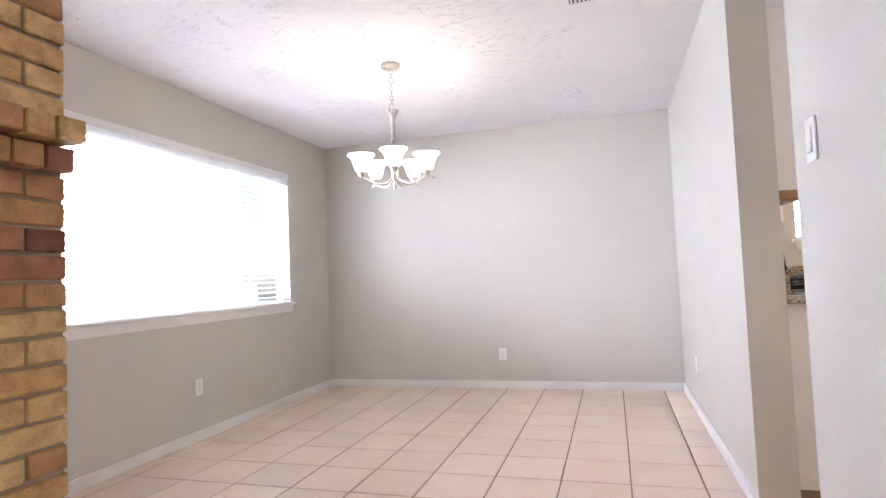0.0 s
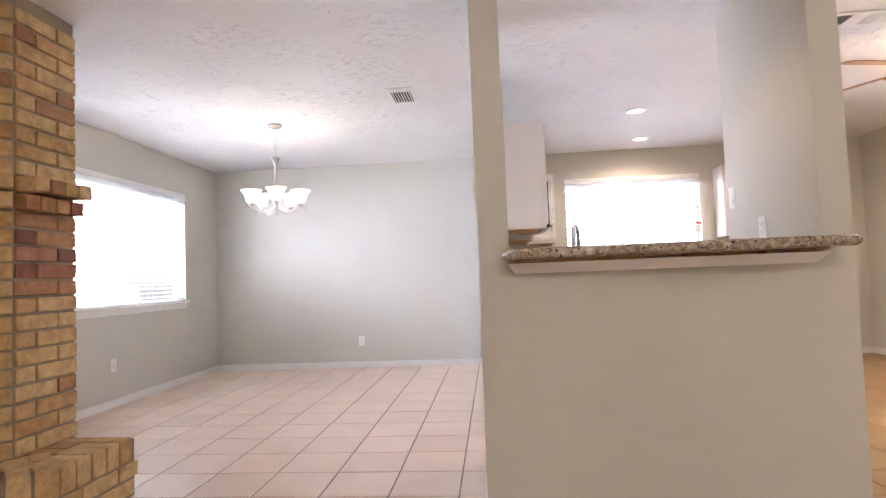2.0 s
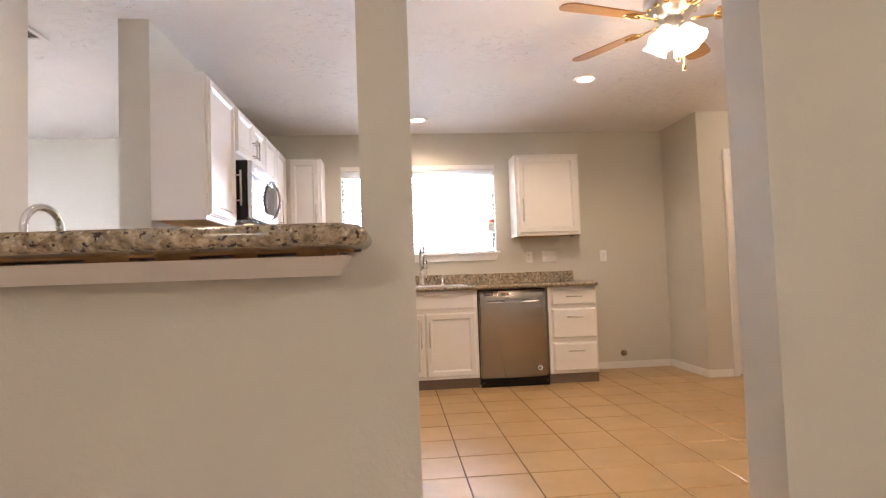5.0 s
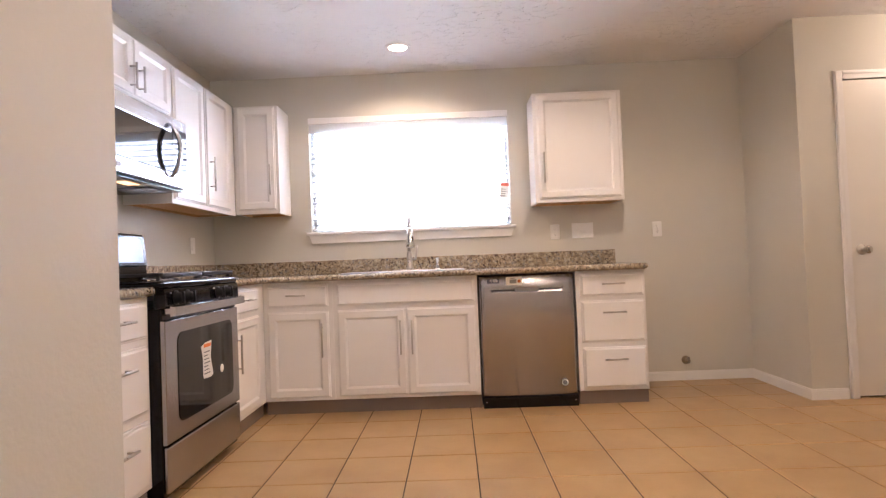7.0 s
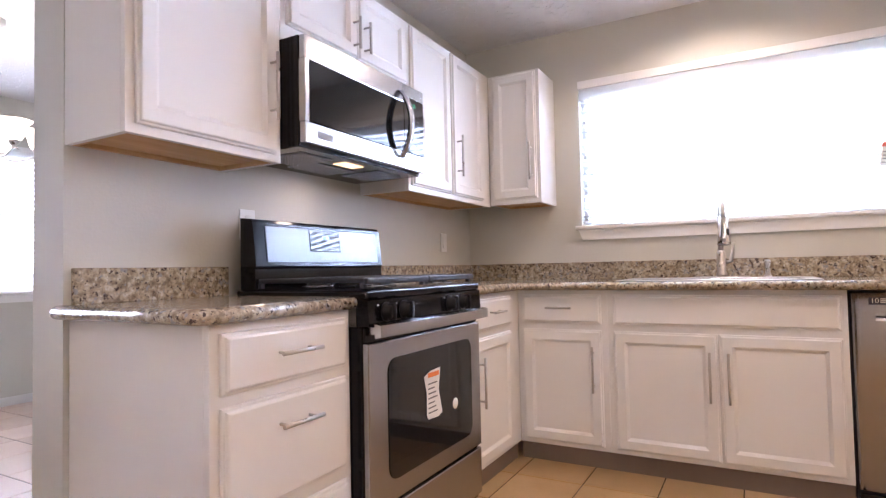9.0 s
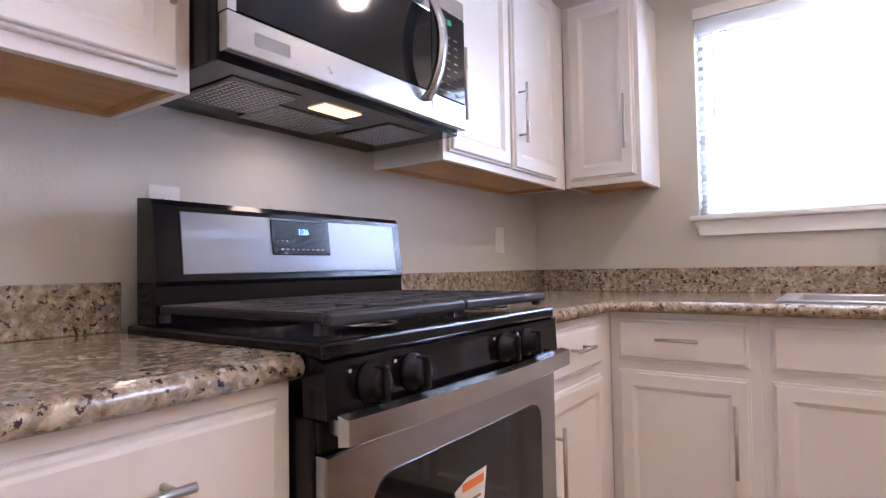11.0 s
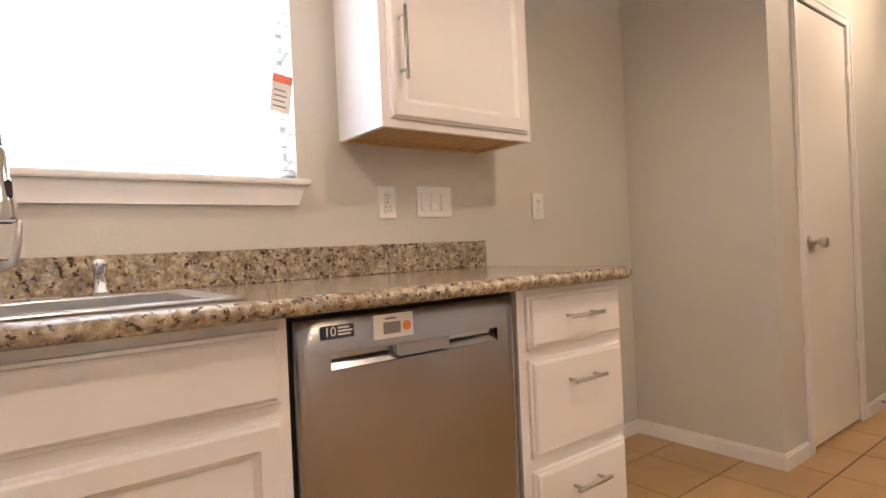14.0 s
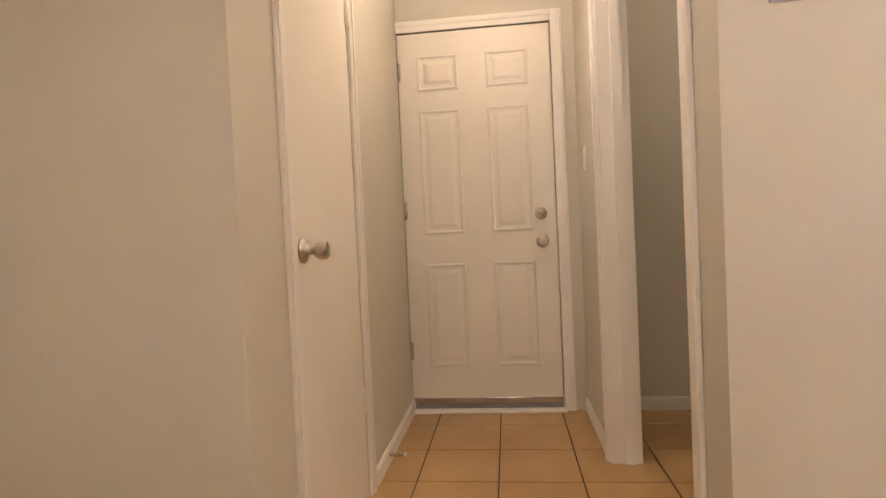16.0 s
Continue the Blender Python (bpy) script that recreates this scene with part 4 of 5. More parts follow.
part("door_window", boxed(MY0 + 0.02, split, 0.0, 0.029, MZ0 + 0.0855, MZ1 - 0.0855, 0.001, MM), DARKGLASS, door)
bm = bmesh.new()
box(bm, split + 0.003, MY1 - 0.002, 0, 0.028, MZ0 + 0.085, MZ1 - 0.055, 0.002, MM)
panel = part("control_panel", bm, DARKGLASS, th)
part("panel_trim", boxed(split + 0.003, MY1 - 0.002, 0, 0.028, MZ0 + 0.012, MZ0 + 0.0845, 0.003, MM), STEEL_H, th)
part("panel_trim", boxed(split + 0.003, MY1 - 0.002, 0, 0.028, MZ1 - 0.0545, MZ1 - 0.002, 0.003, MM), STEEL_H, th)
for r in range(8):
    for k in range(3):
        u = split + 0.035 + k * 0.036
        part("key_mark", boxed(u, u + 0.018, 0.028, 0.0286, MZ0 + 0.10 + r * 0.022, MZ0 + 0.104 + r * 0.022, 0, MM), KEYMARK, panel)
lettering("1:25", 0.02, MM @ Matrix.Translation((split + 0.08, 0.0284, MZ1 - 0.085)) @ FLIP @ Matrix.Identity(4), glowing("green_digits", (0.1, 0.9, 0.4), 0.6, (0, 0, 0)), panel, "clock_digits")
bm = bmesh.new()
vs = []
pts = [(split - 0.03, 0.028 + 0.055 * math.sin(math.pi * i / 14) ** 0.7 + 0.004, MZ0 + 0.055 + (MZ1 - MZ0 - 0.10) * i / 14) for i in range(15)]
for p, q in zip(pts, pts[1:]):
    c8 = [bm.verts.new((p[0] + du, p[1] + dn, p[2])) for du, dn in ((-0.016, -0.006), (0.016, -0.006), (0.012, 0.008), (-0.012, 0.008))] + [bm.verts.new((q[0] + du, q[1] + dn, q[2])) for du, dn in ((-0.016, -0.006), (0.016, -0.006), (0.012, 0.008), (-0.012, 0.008))]
    for f in ((0, 4, 5, 1), (1, 5, 6, 2), (2, 6, 7, 3), (3, 7, 4, 0)):
        bm.faces.new([c8[i] for i in f]).smooth = True
    vs += c8
bmesh.ops.transform(bm, matrix=MM, verts=vs)
bmesh.ops.remove_doubles(bm, verts=bm.verts[:], dist=0.0002)
part("door_handle", bm, STEEL, door, "curved stainless handle")
part("badge", boxed(MY0 + 0.06, MY0 + 0.14, 0.028, 0.0288, MZ0 + 0.035, MZ0 + 0.06, 0.0003, MM), GREYPLASTIC, door, "plain oval maker's badge")
for y0, y1, x0, x1 in ((MY0 + 0.07, MY0 + 0.24, 1.16, 1.36), (MY1 - 0.24, MY1 - 0.07, 1.16, 1.36), (3.62, 3.86, 1.12, 1.27)):
    v = part("grease_filter", boxed(y0, y1, x0, x1, MZ0 - 0.004, MZ0 - 0.0005, 0.001, Matrix(((0, 1, 0, 0), (1, 0, 0, 0), (0, 0, 1, 0), (0, 0, 0, 1)))), GREYPLASTIC, th, "grey mesh grease filter")
    bm = bmesh.new()
    for i in range(12):
        y = y0 + 0.008 + (y1 - y0 - 0.016) * i / 11
        box(bm, x0 + 0.008, x1 - 0.008, y - 0.002, y + 0.002, MZ0 - 0.0055, MZ0 - 0.004)
    for i in range(14):
        x = x0 + 0.01 + (x1 - x0 - 0.02) * i / 13
        box(bm, x - 0.0015, x + 0.0015, y0 + 0.008, y1 - 0.008, MZ0 - 0.0062, MZ0 - 0.0055)
    part("mesh", bm, STEEL_H, v)
part("light_lens", boxed(1.305, 1.365, 3.68, 3.80, MZ0 - 0.003, MZ0 - 0.0005, 0.001), glowing("hood_lens", (1.0, 0.62, 0.28), 1.3), th, "lit hood lamp lens")

# ---- dishwasher ----
DX0, DX1, DY = 3.072, 3.694, 4.742
th = thing("dishwasher", "stainless steel dishwasher with pocket handle and stickers", "dishwasher", (3.4, 5.0, 0))
DM = facing(0, DY + 0.03, 0, "-y")
part("tub", boxed(DX0 - 0.004, DX1 + 0.004, DY + 0.035, 5.36, 0.02, 0.868), SLOT, th)
part("kick_plate", boxed(DX0, DX1, DY + 0.004, DY + 0.014, 0.0, 0.070, 0.002), BLACK, th)
for u in (DX0 + 0.02, DX1 - 0.02):
    bm = bmesh.new()
    lathe(bm, [(0.001, 0.002), (0.005, 0.002), (0.006, 0.0)], 10, Matrix.Translation((u, DY + 0.0039, 0.04)) @ pose(0, 0, 0, 90, 0, 0))
    part("screw", bm, STEEL, th)
hz0, hz1 = 0.752, 0.785
hu0, hu1 = DX0 + 0.075, DX1 - 0.075
half, bow = (DX1 - DX0) / 2, 0.011


def swell(u):
    """How far the gently bowed door front stands out at u."""
    k = (u - (DX0 + DX1) / 2) / half
    return 0.030 - bow * k * k


us = [DX0, DX0 + 0.003] + [DX0 + 0.022 + (hu0 - DX0 - 0.022) * i / 3 for i in range(3)] + [hu0 + (hu1 - hu0) * i / 12 for i in range(13)]
us += [DX0 + DX1 - u for u in us[:5]][::-1]
zs = (0.078, 0.081, hz0, hz1, 0.859, 0.862)
bm = bmesh.new()
grid = []
for u in us:
    edge = 0.012 if u in (us[0], us[-1]) else (0.007 if u in (us[1], us[-2]) else 0.0)
    grid.append([bm.verts.new(DM @ Vector((u, swell(u) - edge - (0.004 if z in (zs[0], zs[-1]) else 0), z))) for z in zs])
for a, b, u, u2 in zip(grid, grid[1:], us, us[1:]):
    for k in range(5):
        if not (k == 2 and u >= hu0 - 1e-6 and u2 <= hu1 + 1e-6):
            bm.faces.new((a[k], b[k], b[k + 1], a[k + 1])).smooth = True
rim = [[bm.verts.new(DM @ Vector((u, n, z))) for u in (us[0], us[-1])] for n, z in ((0.0, zs[0]), (0.0, zs[-1]))]
bm.faces.new((rim[0][0], rim[1][0]) + tuple(reversed(grid[0])))
bm.faces.new((rim[0][1], rim[1][1]) + tuple(reversed(grid[-1])))
bm.faces.new([rim[1][0], rim[1][1]] + [g[-1] for g in reversed(grid)])
bm.faces.new([rim[0][0], rim[0][1]] + [g[0] for g in reversed(grid)])
door = part("door", bm, STEEL, th, "brushed stainless bowed dishwasher door")
# long sloped pocket behind the front
bm = bmesh.new()
prism(bm, [(0.004, hz0 - 0.004), (swell(hu0) - 0.001, hz0), (0.008, hz0 + 0.020), (0.008, hz1 + 0.003), (0.004, hz1 + 0.003)], hu0 - 0.002, hu1 + 0.002, DM @ Matrix(((0, 0, 1, 0), (1, 0, 0, 0), (0, 1, 0, 0), (0, 0, 0, 1))))
part("pocket", bm, STEEL_H, door, "bright sloped handle pocket")
mid = (DX0 + DX1) / 2
bm = bmesh.new()
prism(bm, [(mid - 0.075, hz1 + 0.001), (mid - 0.075, hz0 + 0.012), (mid - 0.066, hz0 + 0.005), (mid + 0.066, hz0 + 0.005), (mid + 0.075, hz0 + 0.012), (mid + 0.075, hz1 + 0.001)], 0.010, 0.0275, DM @ FLIP)
part("grip", bm, GREYPLASTIC, door, "dark grey grip recess")
lab = part("energy_label", boxed(mid - 0.135, mid - 0.03, 0.0301, 0.031, 0.802, 0.856, 0, DM), PAPER, door, "white paper label with an orange dot")
part("label_print", boxed(mid - 0.11, mid - 0.065, 0.0311, 0.0315, 0.812, 0.838, 0, DM), GREYPLASTIC, lab)
part("label_text", boxed(mid - 0.105, mid - 0.075, 0.0311, 0.0315, 0.844, 0.848, 0, DM), INK, lab)
bm = bmesh.new()
lathe(bm, [(0.001, 0.0), (0.011, 0.0), (0.011, 0.0006), (0.001, 0.0006)], 20, DM @ Matrix.Translation((mid - 0.048, 0.031, 0.826)) @ pose(0, 0, 0, -90, 0, 0))
part("orange_dot", bm, ORANGE, lab)
DM = DM @ Matrix.Translation((0, -0.003, 0))
lab = part("warranty_label", boxed(DX0 + 0.055, DX0 + 0.13, 0.0301, 0.031, 0.818, 0.846, 0, DM), painted("navy_ink", (0.03, 0.035, 0.07), 0.5, 20, 0), door, "small navy warranty sticker")
lettering("10", 0.028, DM @ Matrix.Translation((DX0 + 0.074, 0.0313, 0.832)) @ FLIP, PAPER, lab, "number")
for i, w in enumerate((0.030, 0.034, 0.026)):
    part("text_bar", boxed(DX0 + 0.092, DX0 + 0.092 + w, 0.0311, 0.0316, 0.824 + i * 0.007, 0.828 + i * 0.007, 0, DM), PAPER, lab)
bm = bmesh.new()
lathe(bm, [(0.001, 0.0), (0.022, 0.0), (0.022, 0.0006), (0.001, 0.0006)], 22, DM @ Matrix.Translation((DX1 - 0.085, 0.0301, 0.155)) @ pose(0, 0, 0, -90, 0, 0))
st = part("round_sticker", bm, PAPER, door, "round white sticker")
bm = bmesh.new()
lathe(bm, [(0.010, 0.0006), (0.014, 0.0006), (0.014, 0.001), (0.010, 0.001)], 22, DM @ Matrix.Translation((DX1 - 0.085, 0.0301, 0.155)) @ pose(0, 0, 0, -90, 0, 0))
part("sticker_ring", bm, INK, st)

# ---- doors ----


def casing(parent, m, u0, u1, top, w=0.06, name="casing"):
    """Flat moulded casing on three sides of an opening."""
    for b in ((u0 - w, u0, 0, top + w), (u1, u1 + w, 0, top + w), (u0, u1, top, top + w)):
        bm = bmesh.new()
        box(bm, b[0], b[1], 0, 0.012, b[2], b[3], 0.002, m)
        if b[3] - b[2] > 1:
            s = (b[0] + 0.008, b[1] - 0.03) if b[0] < u0 else (b[0] + 0.03, b[1] - 0.008)
            box(bm, s[0], s[1], 0.012, 0.017, b[2], b[3] - 0.008, 0.002, m)
        else:
            box(bm, b[0], b[1], 0.012, 0.017, b[2] + 0.03, b[3] - 0.008, 0.002, m)
        part(name, bm, TRIM, parent)


def knob(parent, m, u, v, deadbolt=False):
    bm = bmesh.new()
    km = m @ Matrix.Translation((u, 0, v)) @ pose(0, 0, 0, -90, 0, 0)
    if deadbolt:
        lathe(bm, [(0.032, 0.0), (0.032, 0.008), (0.027, 0.016), (0.001, 0.018)], 22, km)
        box(bm, -0.018, 0.018, -0.004, 0.004, 0.016, 0.030, 0.002, km)
        return part("deadbolt", bm, NICKEL, parent, "brushed nickel deadbolt")
    lathe(bm, [(0.034, 0.0), (0.034, 0.006), (0.026, 0.011), (0.013, 0.014), (0.012, 0.034), (0.022, 0.040), (0.027, 0.050), (0.026, 0.066), (0.018, 0.073), (0.001, 0.074)], 24, km)
    return part("door_knob", bm, NICKEL, parent, "brushed nickel door knob")


def hinge(parent, m, u, v, mat):
    bm = bmesh.new()
    box(bm, u - 0.012, u + 0.012, 0, 0.003, v - 0.045, v + 0.045, 0.001, m)
    vs = tube(bm, [(u, 0.006, v - 0.048), (u, 0.006, v + 0.048)], 0.006, 8)
    bmesh.ops.transform(bm, matrix=m, verts=vs)
    part("hinge", bm, mat, parent)


# six-panel door at the end of the passage; local u grows towards -y
GM = facing(DOOR_X + 0.004, 4.688, 0, "-x")
gw = 0.812
bm = bmesh.new()
box(bm, 0, gw, -0.04, 0, 0.055, 2.05, 0.002, GM)
door = tagged(part("door_1", bm, DOORPAINT), "closed white six-panel steel door in the passage", "door", kind="structure")
for v0, v1 in ((0.246, 0.808), (0.968, 1.637), (1.738, 1.928)):
    for u0 in (0.104, 0.472):
        bm = bmesh.new()
        u1 = u0 + 0.222
        ring = [(0.0, -0.0035), (0.006, 0.002), (0.012, 0.003), (0.020, -0.0028), (0.034, -0.0028), (0.052, 0.003)]
        loops = [[bm.verts.new(GM @ Vector((a, n + 0.004, b))) for a, b in ((u0 + s, v0 + s), (u1 - s, v0 + s), (u1 - s, v1 - s), (u0 + s, v1 - s))] for s, n in ring]
        for a, b in zip(loops, loops[1:]):
            for i in range(4):
                bm.faces.new((a[i], a[(i + 1) % 4], b[(i + 1) % 4], b[i]))
        bm.faces.new(loops[-1])
        part("panel", bm, DOORPAINT, door)
knob(door, GM, gw - 0.078, 0.909)
knob(door, GM, gw - 0.08, 1.053, True)
part("strike_plate", boxed(gw - 0.002, gw + 0.006, 0.0, 0.003, 0.895, 0.955, 0, GM), NICKEL, door)
for v in (0.336, 1.10, 1.85):
    hinge(door, GM, 0.004, v, NICKEL)
part("door_sweep", boxed(0.004, gw - 0.004, -0.02, 0.006, 0.040, 0.075, 0.002, GM), STEEL, door, "aluminium door sweep")
part("weather_strip", boxed(0.004, gw - 0.004, -0.02, 0.002, 0.016, 0.040, 0, GM), GREYPLASTIC, door)
trim = tagged(part("trim_door_1", boxed(-0.012, gw + 0.012, -0.03, 0.045, 0.0, 0.015, 0.003, facing(DOOR_X, 4.688, 0, "-x")), TRIM), "white painted door casing and threshold", "door trim", kind="structure")
casing(trim, facing(DOOR_X, 4.688, 0, "-x"), -0.004, gw + 0.004, 2.054)

# flush pantry door
PM = facing(0, HALL_N, 0, "-y")
door = tagged(part("door_2", boxed(5.462, 6.084, -0.036, -0.002, 0.012, 2.042, 0.002, PM), DOORPAINT), "closed white flush pantry door", "door", kind="structure")
knob(door, PM, 5.525, 0.945)
for v in (0.37, 1.79):
    hinge(door, PM, 6.082, v, TRIM)
# Near-black sheet behind the leaf puts shade colour into the door's gaps.
trim = tagged(part("trim_door_2", boxed(5.462, 6.084, -0.055, -0.037, 0, 2.045, 0, PM), SLOT), "white painted pantry door casing with a shade-coloured sheet behind the door", "door trim", kind="structure")
casing(trim, PM, 5.458, 6.09, 2.046, 0.055)

# cased opening to the laundry room
trim = tagged(part("trim_laundry_near", boxed(5.64, 5.655, 3.525, 3.648, 0, 2.06), TRIM), "white painted cased opening to the laundry room", "door trim", kind="structure")
part("jamb", boxed(6.39, 6.405, 3.63, 3.752, 0, 2.06), TRIM, trim)
part("door_stop", boxed(6.378, 6.39, 3.66, 3.70, 0, 2.05), TRIM, trim)
part("casing", boxed(5.582, 5.645, 3.645, 3.662, 0, 2.11, 0.003), TRIM, trim)
part("casing", boxed(6.40, 6.46, 3.75, 3.768, 0, 2.11, 0.003), TRIM, trim)
part("casing_bead", boxed(6.408, 6.43, 3.768, 3.774, 0, 2.10, 0.002), TRIM, trim)

# ---- plates on the walls ----


def plate(m, u, v, kind, label, gang=1):
    w, h = 0.036 + 0.023 * (gang - 1), 0.058
    th = thing("wall_plate" if kind == "jack" else ("wall_outlet" if kind == "outlet" else "light_switch"), label, "phone jack" if kind == "jack" else ("outlet" if kind == "outlet" else "switch"), m @ Vector((u, 0, v)))
    bm = bmesh.new()
    box(bm, u - w, u + w, 0.0, 0.006, v - h, v + h, 0.0025, m, 2)
    part("plate", bm, PLATEGREY if kind == "jack" else PLATE, th)
    if kind == "outlet":
        for s in (-0.02, 0.02):
            face = part("socket", boxed(u - 0.014, u + 0.014, 0.006, 0.0085, v + s - 0.0145, v + s + 0.0145, 0.003, m), PLATE, th)
            for du in (-0.006, 0.006):
                part("slot", boxed(u + du - 0.001, u + du + 0.001, 0.0085, 0.0088, v + s - 0.001, v + s + 0.007, 0, m), SLOT, face)
            part("ground_hole", boxed(u - 0.002, u + 0.002, 0.0085, 0.0088, v + s - 0.009, v + s - 0.005, 0, m), SLOT, face)
        part("screw", boxed(u - 0.0025, u + 0.0025, 0.006, 0.0075, v - 0.0025, v + 0.0025, 0.0008, m), STEEL, th)
    elif kind == "switch":
        for g in range(gang):
            c = u + (g - (gang - 1) / 2) * 0.046
            bm = bmesh.new()
            vs = prism(bm, [(0.006, v - 0.033), (0.0115, v - 0.033), (0.0075, v + 0.002), (0.009, v + 0.033), (0.006, v + 0.033)], c - 0.0165, c + 0.0165, m @ Matrix(((0, 0, 1, 0), (1, 0, 0, 0), (0, 1, 0, 0), (0, 0, 0, 1))))
            part("rocker", bm, PLATE, th)
    elif kind == "blank":
        for g in range(gang):
            c = u + (g - (gang - 1) / 2) * 0.046
            part("rocker", boxed(c - 0.0165, c + 0.0165, 0.006, 0.008, v - 0.033, v + 0.033, 0.001, m), PLATE, th)
    else:
        part("socket", boxed(u - 0.008, u + 0.008, 0.006, 0.009, v - 0.008, v + 0.008, 0.001, m), PLATE, th)
        part("port", boxed(u - 0.005, u + 0.005, 0.009, 0.0095, v - 0.006, v + 0.003, 0, m), SLOT, th)
        for s in (-0.044, 0.028, -0.028, 0.044):
            bm = bmesh.new()
            lathe(bm, [(0.004, 0.006), (0.004, 0.009), (0.001, 0.010)], 10, m @ Matrix.Translation((u, 0, v + s)) @ pose(0, 0, 0, -90, 0, 0))
            part("stud", bm, PLATE, th)
    return th


N_, W_, E_ = facing(0, BACK, 0, "-y"), facing(LEFT, 0, 0, "+x"), facing(PART_X, 0, 0, "-x")
plate(N_, -0.694, 0.30, "outlet", "white duplex outlet on the dining room wall")
plate(W_, 3.437, 0.352, "outlet", "white duplex outlet below the dining window")
plate(E_, -4.55, 0.34, "outlet", "white duplex outlet on the partition wall")
plate(facing(1.052, 0, 0, "+x"), 5.015, 1.157, "switch", "white rocker switch beside the corner counter")
plate(facing(1.052, 0, 0, "+x"), 3.475, 1.178, "outlet", "white outlet half hidden behind the range")
plate(N_, 3.701, 1.168, "outlet", "white outlet above the granite backsplash")
plate(N_, 3.912, 1.172, "switch", "white three-gang rocker switch above the counter", 3)
plate(N_, 4.483, 1.16, "outlet", "white outlet in the bare refrigerator bay")
plate(facing(BAR_W, 0, 0, "-x"), -1.765, 1.372, "switch", "white rocker switch on the bar wall's end")
plate(facing(BAR_W, 0, 0, "-x"), -1.60, 0.392, "outlet", "white outlet low on the bar wall's end")
plate(facing(2.262, 0, 0, "-x"), -1.842, 1.405, "switch", "white rocker switch inside the pass-through")
plate(facing(2.262, 0, 0, "-x"), -1.515, 1.21, "outlet", "white outlet just above the bar top")
plate(facing(0, 1.06, 0, "-y"), 3.80, 0.397, "outlet", "white duplex outlet on the living room wall")
plate(facing(0, 3.75, 0, "+y"), -6.83, 1.30, "switch", "white switch beside the passage door")
plate(facing(EAST, 0, 0, "-x"), -3.50, 1.512, "jack", "stainless wall phone jack plate")

th = thing("gas_valve", "capped brass gas valve low on the bare wall", "gas valve", (4.653, BACK, 0.152))
bm = bmesh.new()
lathe(bm, [(0.032, 0.0), (0.030, 0.006), (0.016, 0.010), (0.013, 0.03), (0.018, 0.032), (0.018, 0.05), (0.012, 0.055), (0.001, 0.056)], 18, Matrix.Translation((4.653, BACK, 0.152)) @ pose(0, 0, 0, 90, 0, 0))
part("body", bm, metal("old_brass", (0.30, 0.24, 0.16), 0.4), th)
part("lever", boxed(4.643, 4.663, BACK - 0.06, BACK - 0.045, 0.137, 0.182, 0.003), STEEL, th)

th = thing("door_stopper", "white spring door stopper on the baseboard", "door stop", (6.37, 4.676, 0.045))
bm = bmesh.new()
coil = [(6.37 + 0.007 * math.cos(i * 0.9), 4.675 - 0.0009 * i, 0.047 + 0.007 * math.sin(i * 0.9)) for i in range(70)]
tube(bm, coil, 0.0016, 6)
part("spring", bm, STEEL, th)
bm = bmesh.new()
lathe(bm, [(0.008, 0.0), (0.009, 0.012), (0.001, 0.014)], 12, Matrix.Translation((6.37, 4.612, 0.047)) @ pose(0, 0, 0, 90, 0, 0))
part("tip", bm, PLATE, th)

tm = Matrix.Translation((3.322, 5.378, 1.505)) @ pose(0, 0, 0, 0, 8, 0)
card = part("safety_tag", boxed(-0.032, 0.032, -0.001, 0.001, -0.06, 0.06, 0, tm), PAPER, blind_k, "paper safety tag with a red band")
part("red_band", boxed(-0.032, 0.032, -0.0018, -0.0011, 0.034, 0.06, 0, tm), painted("red_ink", (0.72, 0.16, 0.10), 0.6, 40, 0), card)
for i in range(4):
    part("text_bar", boxed(-0.024, 0.02 - 0.006 * (i % 2), -0.0018, -0.0011, -0.044 + i * 0.017, -0.039 + i * 0.017, 0, tm), GREYPLASTIC, card)

# ---- chandelier ----
CX, CY = -0.975, 3.48
th = thing("chandelier", "brushed nickel five-light chandelier with frosted bell shades", "chandelier", (CX, CY, 1.63))
C = Matrix.Translation((CX, CY, 0))
bm = bmesh.new()
lathe(bm, [(0.001, 2.425), (0.045, 2.428), (0.060, 2.436), (0.062, CEIL)], 28, C)
part("canopy", bm, NICKEL, th)
z, k = 2.424, 0
while z > 2.17:
    bm = bmesh.new()
    big = k in (2, 5)
    h, w = (0.030, 0.013) if not big else (0.040, 0.016)
    pts = [(w * math.cos(a), 0, z - h / 2 + h / 2 * math.sin(a) * 1.12) for a in (i * math.tau / 16 for i in range(17))]
    vs = tube(bm, pts, 0.0019, 6, False)
    bmesh.ops.transform(bm, matrix=C @ pose(0, 0, 0, 0, 0, 90 * (k % 2) + 20), verts=vs)
    part("chain_link", bm, NICKEL, th)
    z, k = z - h * 0.86, k + 1
bm = bmesh.new()
lathe(bm, [(0.001, 2.150), (0.040, 2.158), (0.043, 2.155), (0.020, 2.11), (0.013, 2.085), (0.012, 1.90), (0.014, 1.78), (0.022, 1.755), (0.022, 1.72), (0.014, 1.70), (0.009, 1.64), (0.001, 1.632)], 22, C)
part("stem", bm, NICKEL, th)
shade_profile = [(0.026, 1.744), (0.040, 1.749), (0.050, 1.770), (0.057, 1.800), (0.070, 1.830), (0.089, 1.847), (0.094, 1.852), (0.090, 1.851), (0.068, 1.834), (0.053, 1.800), (0.046, 1.770), (0.034, 1.754), (0.022, 1.751)]
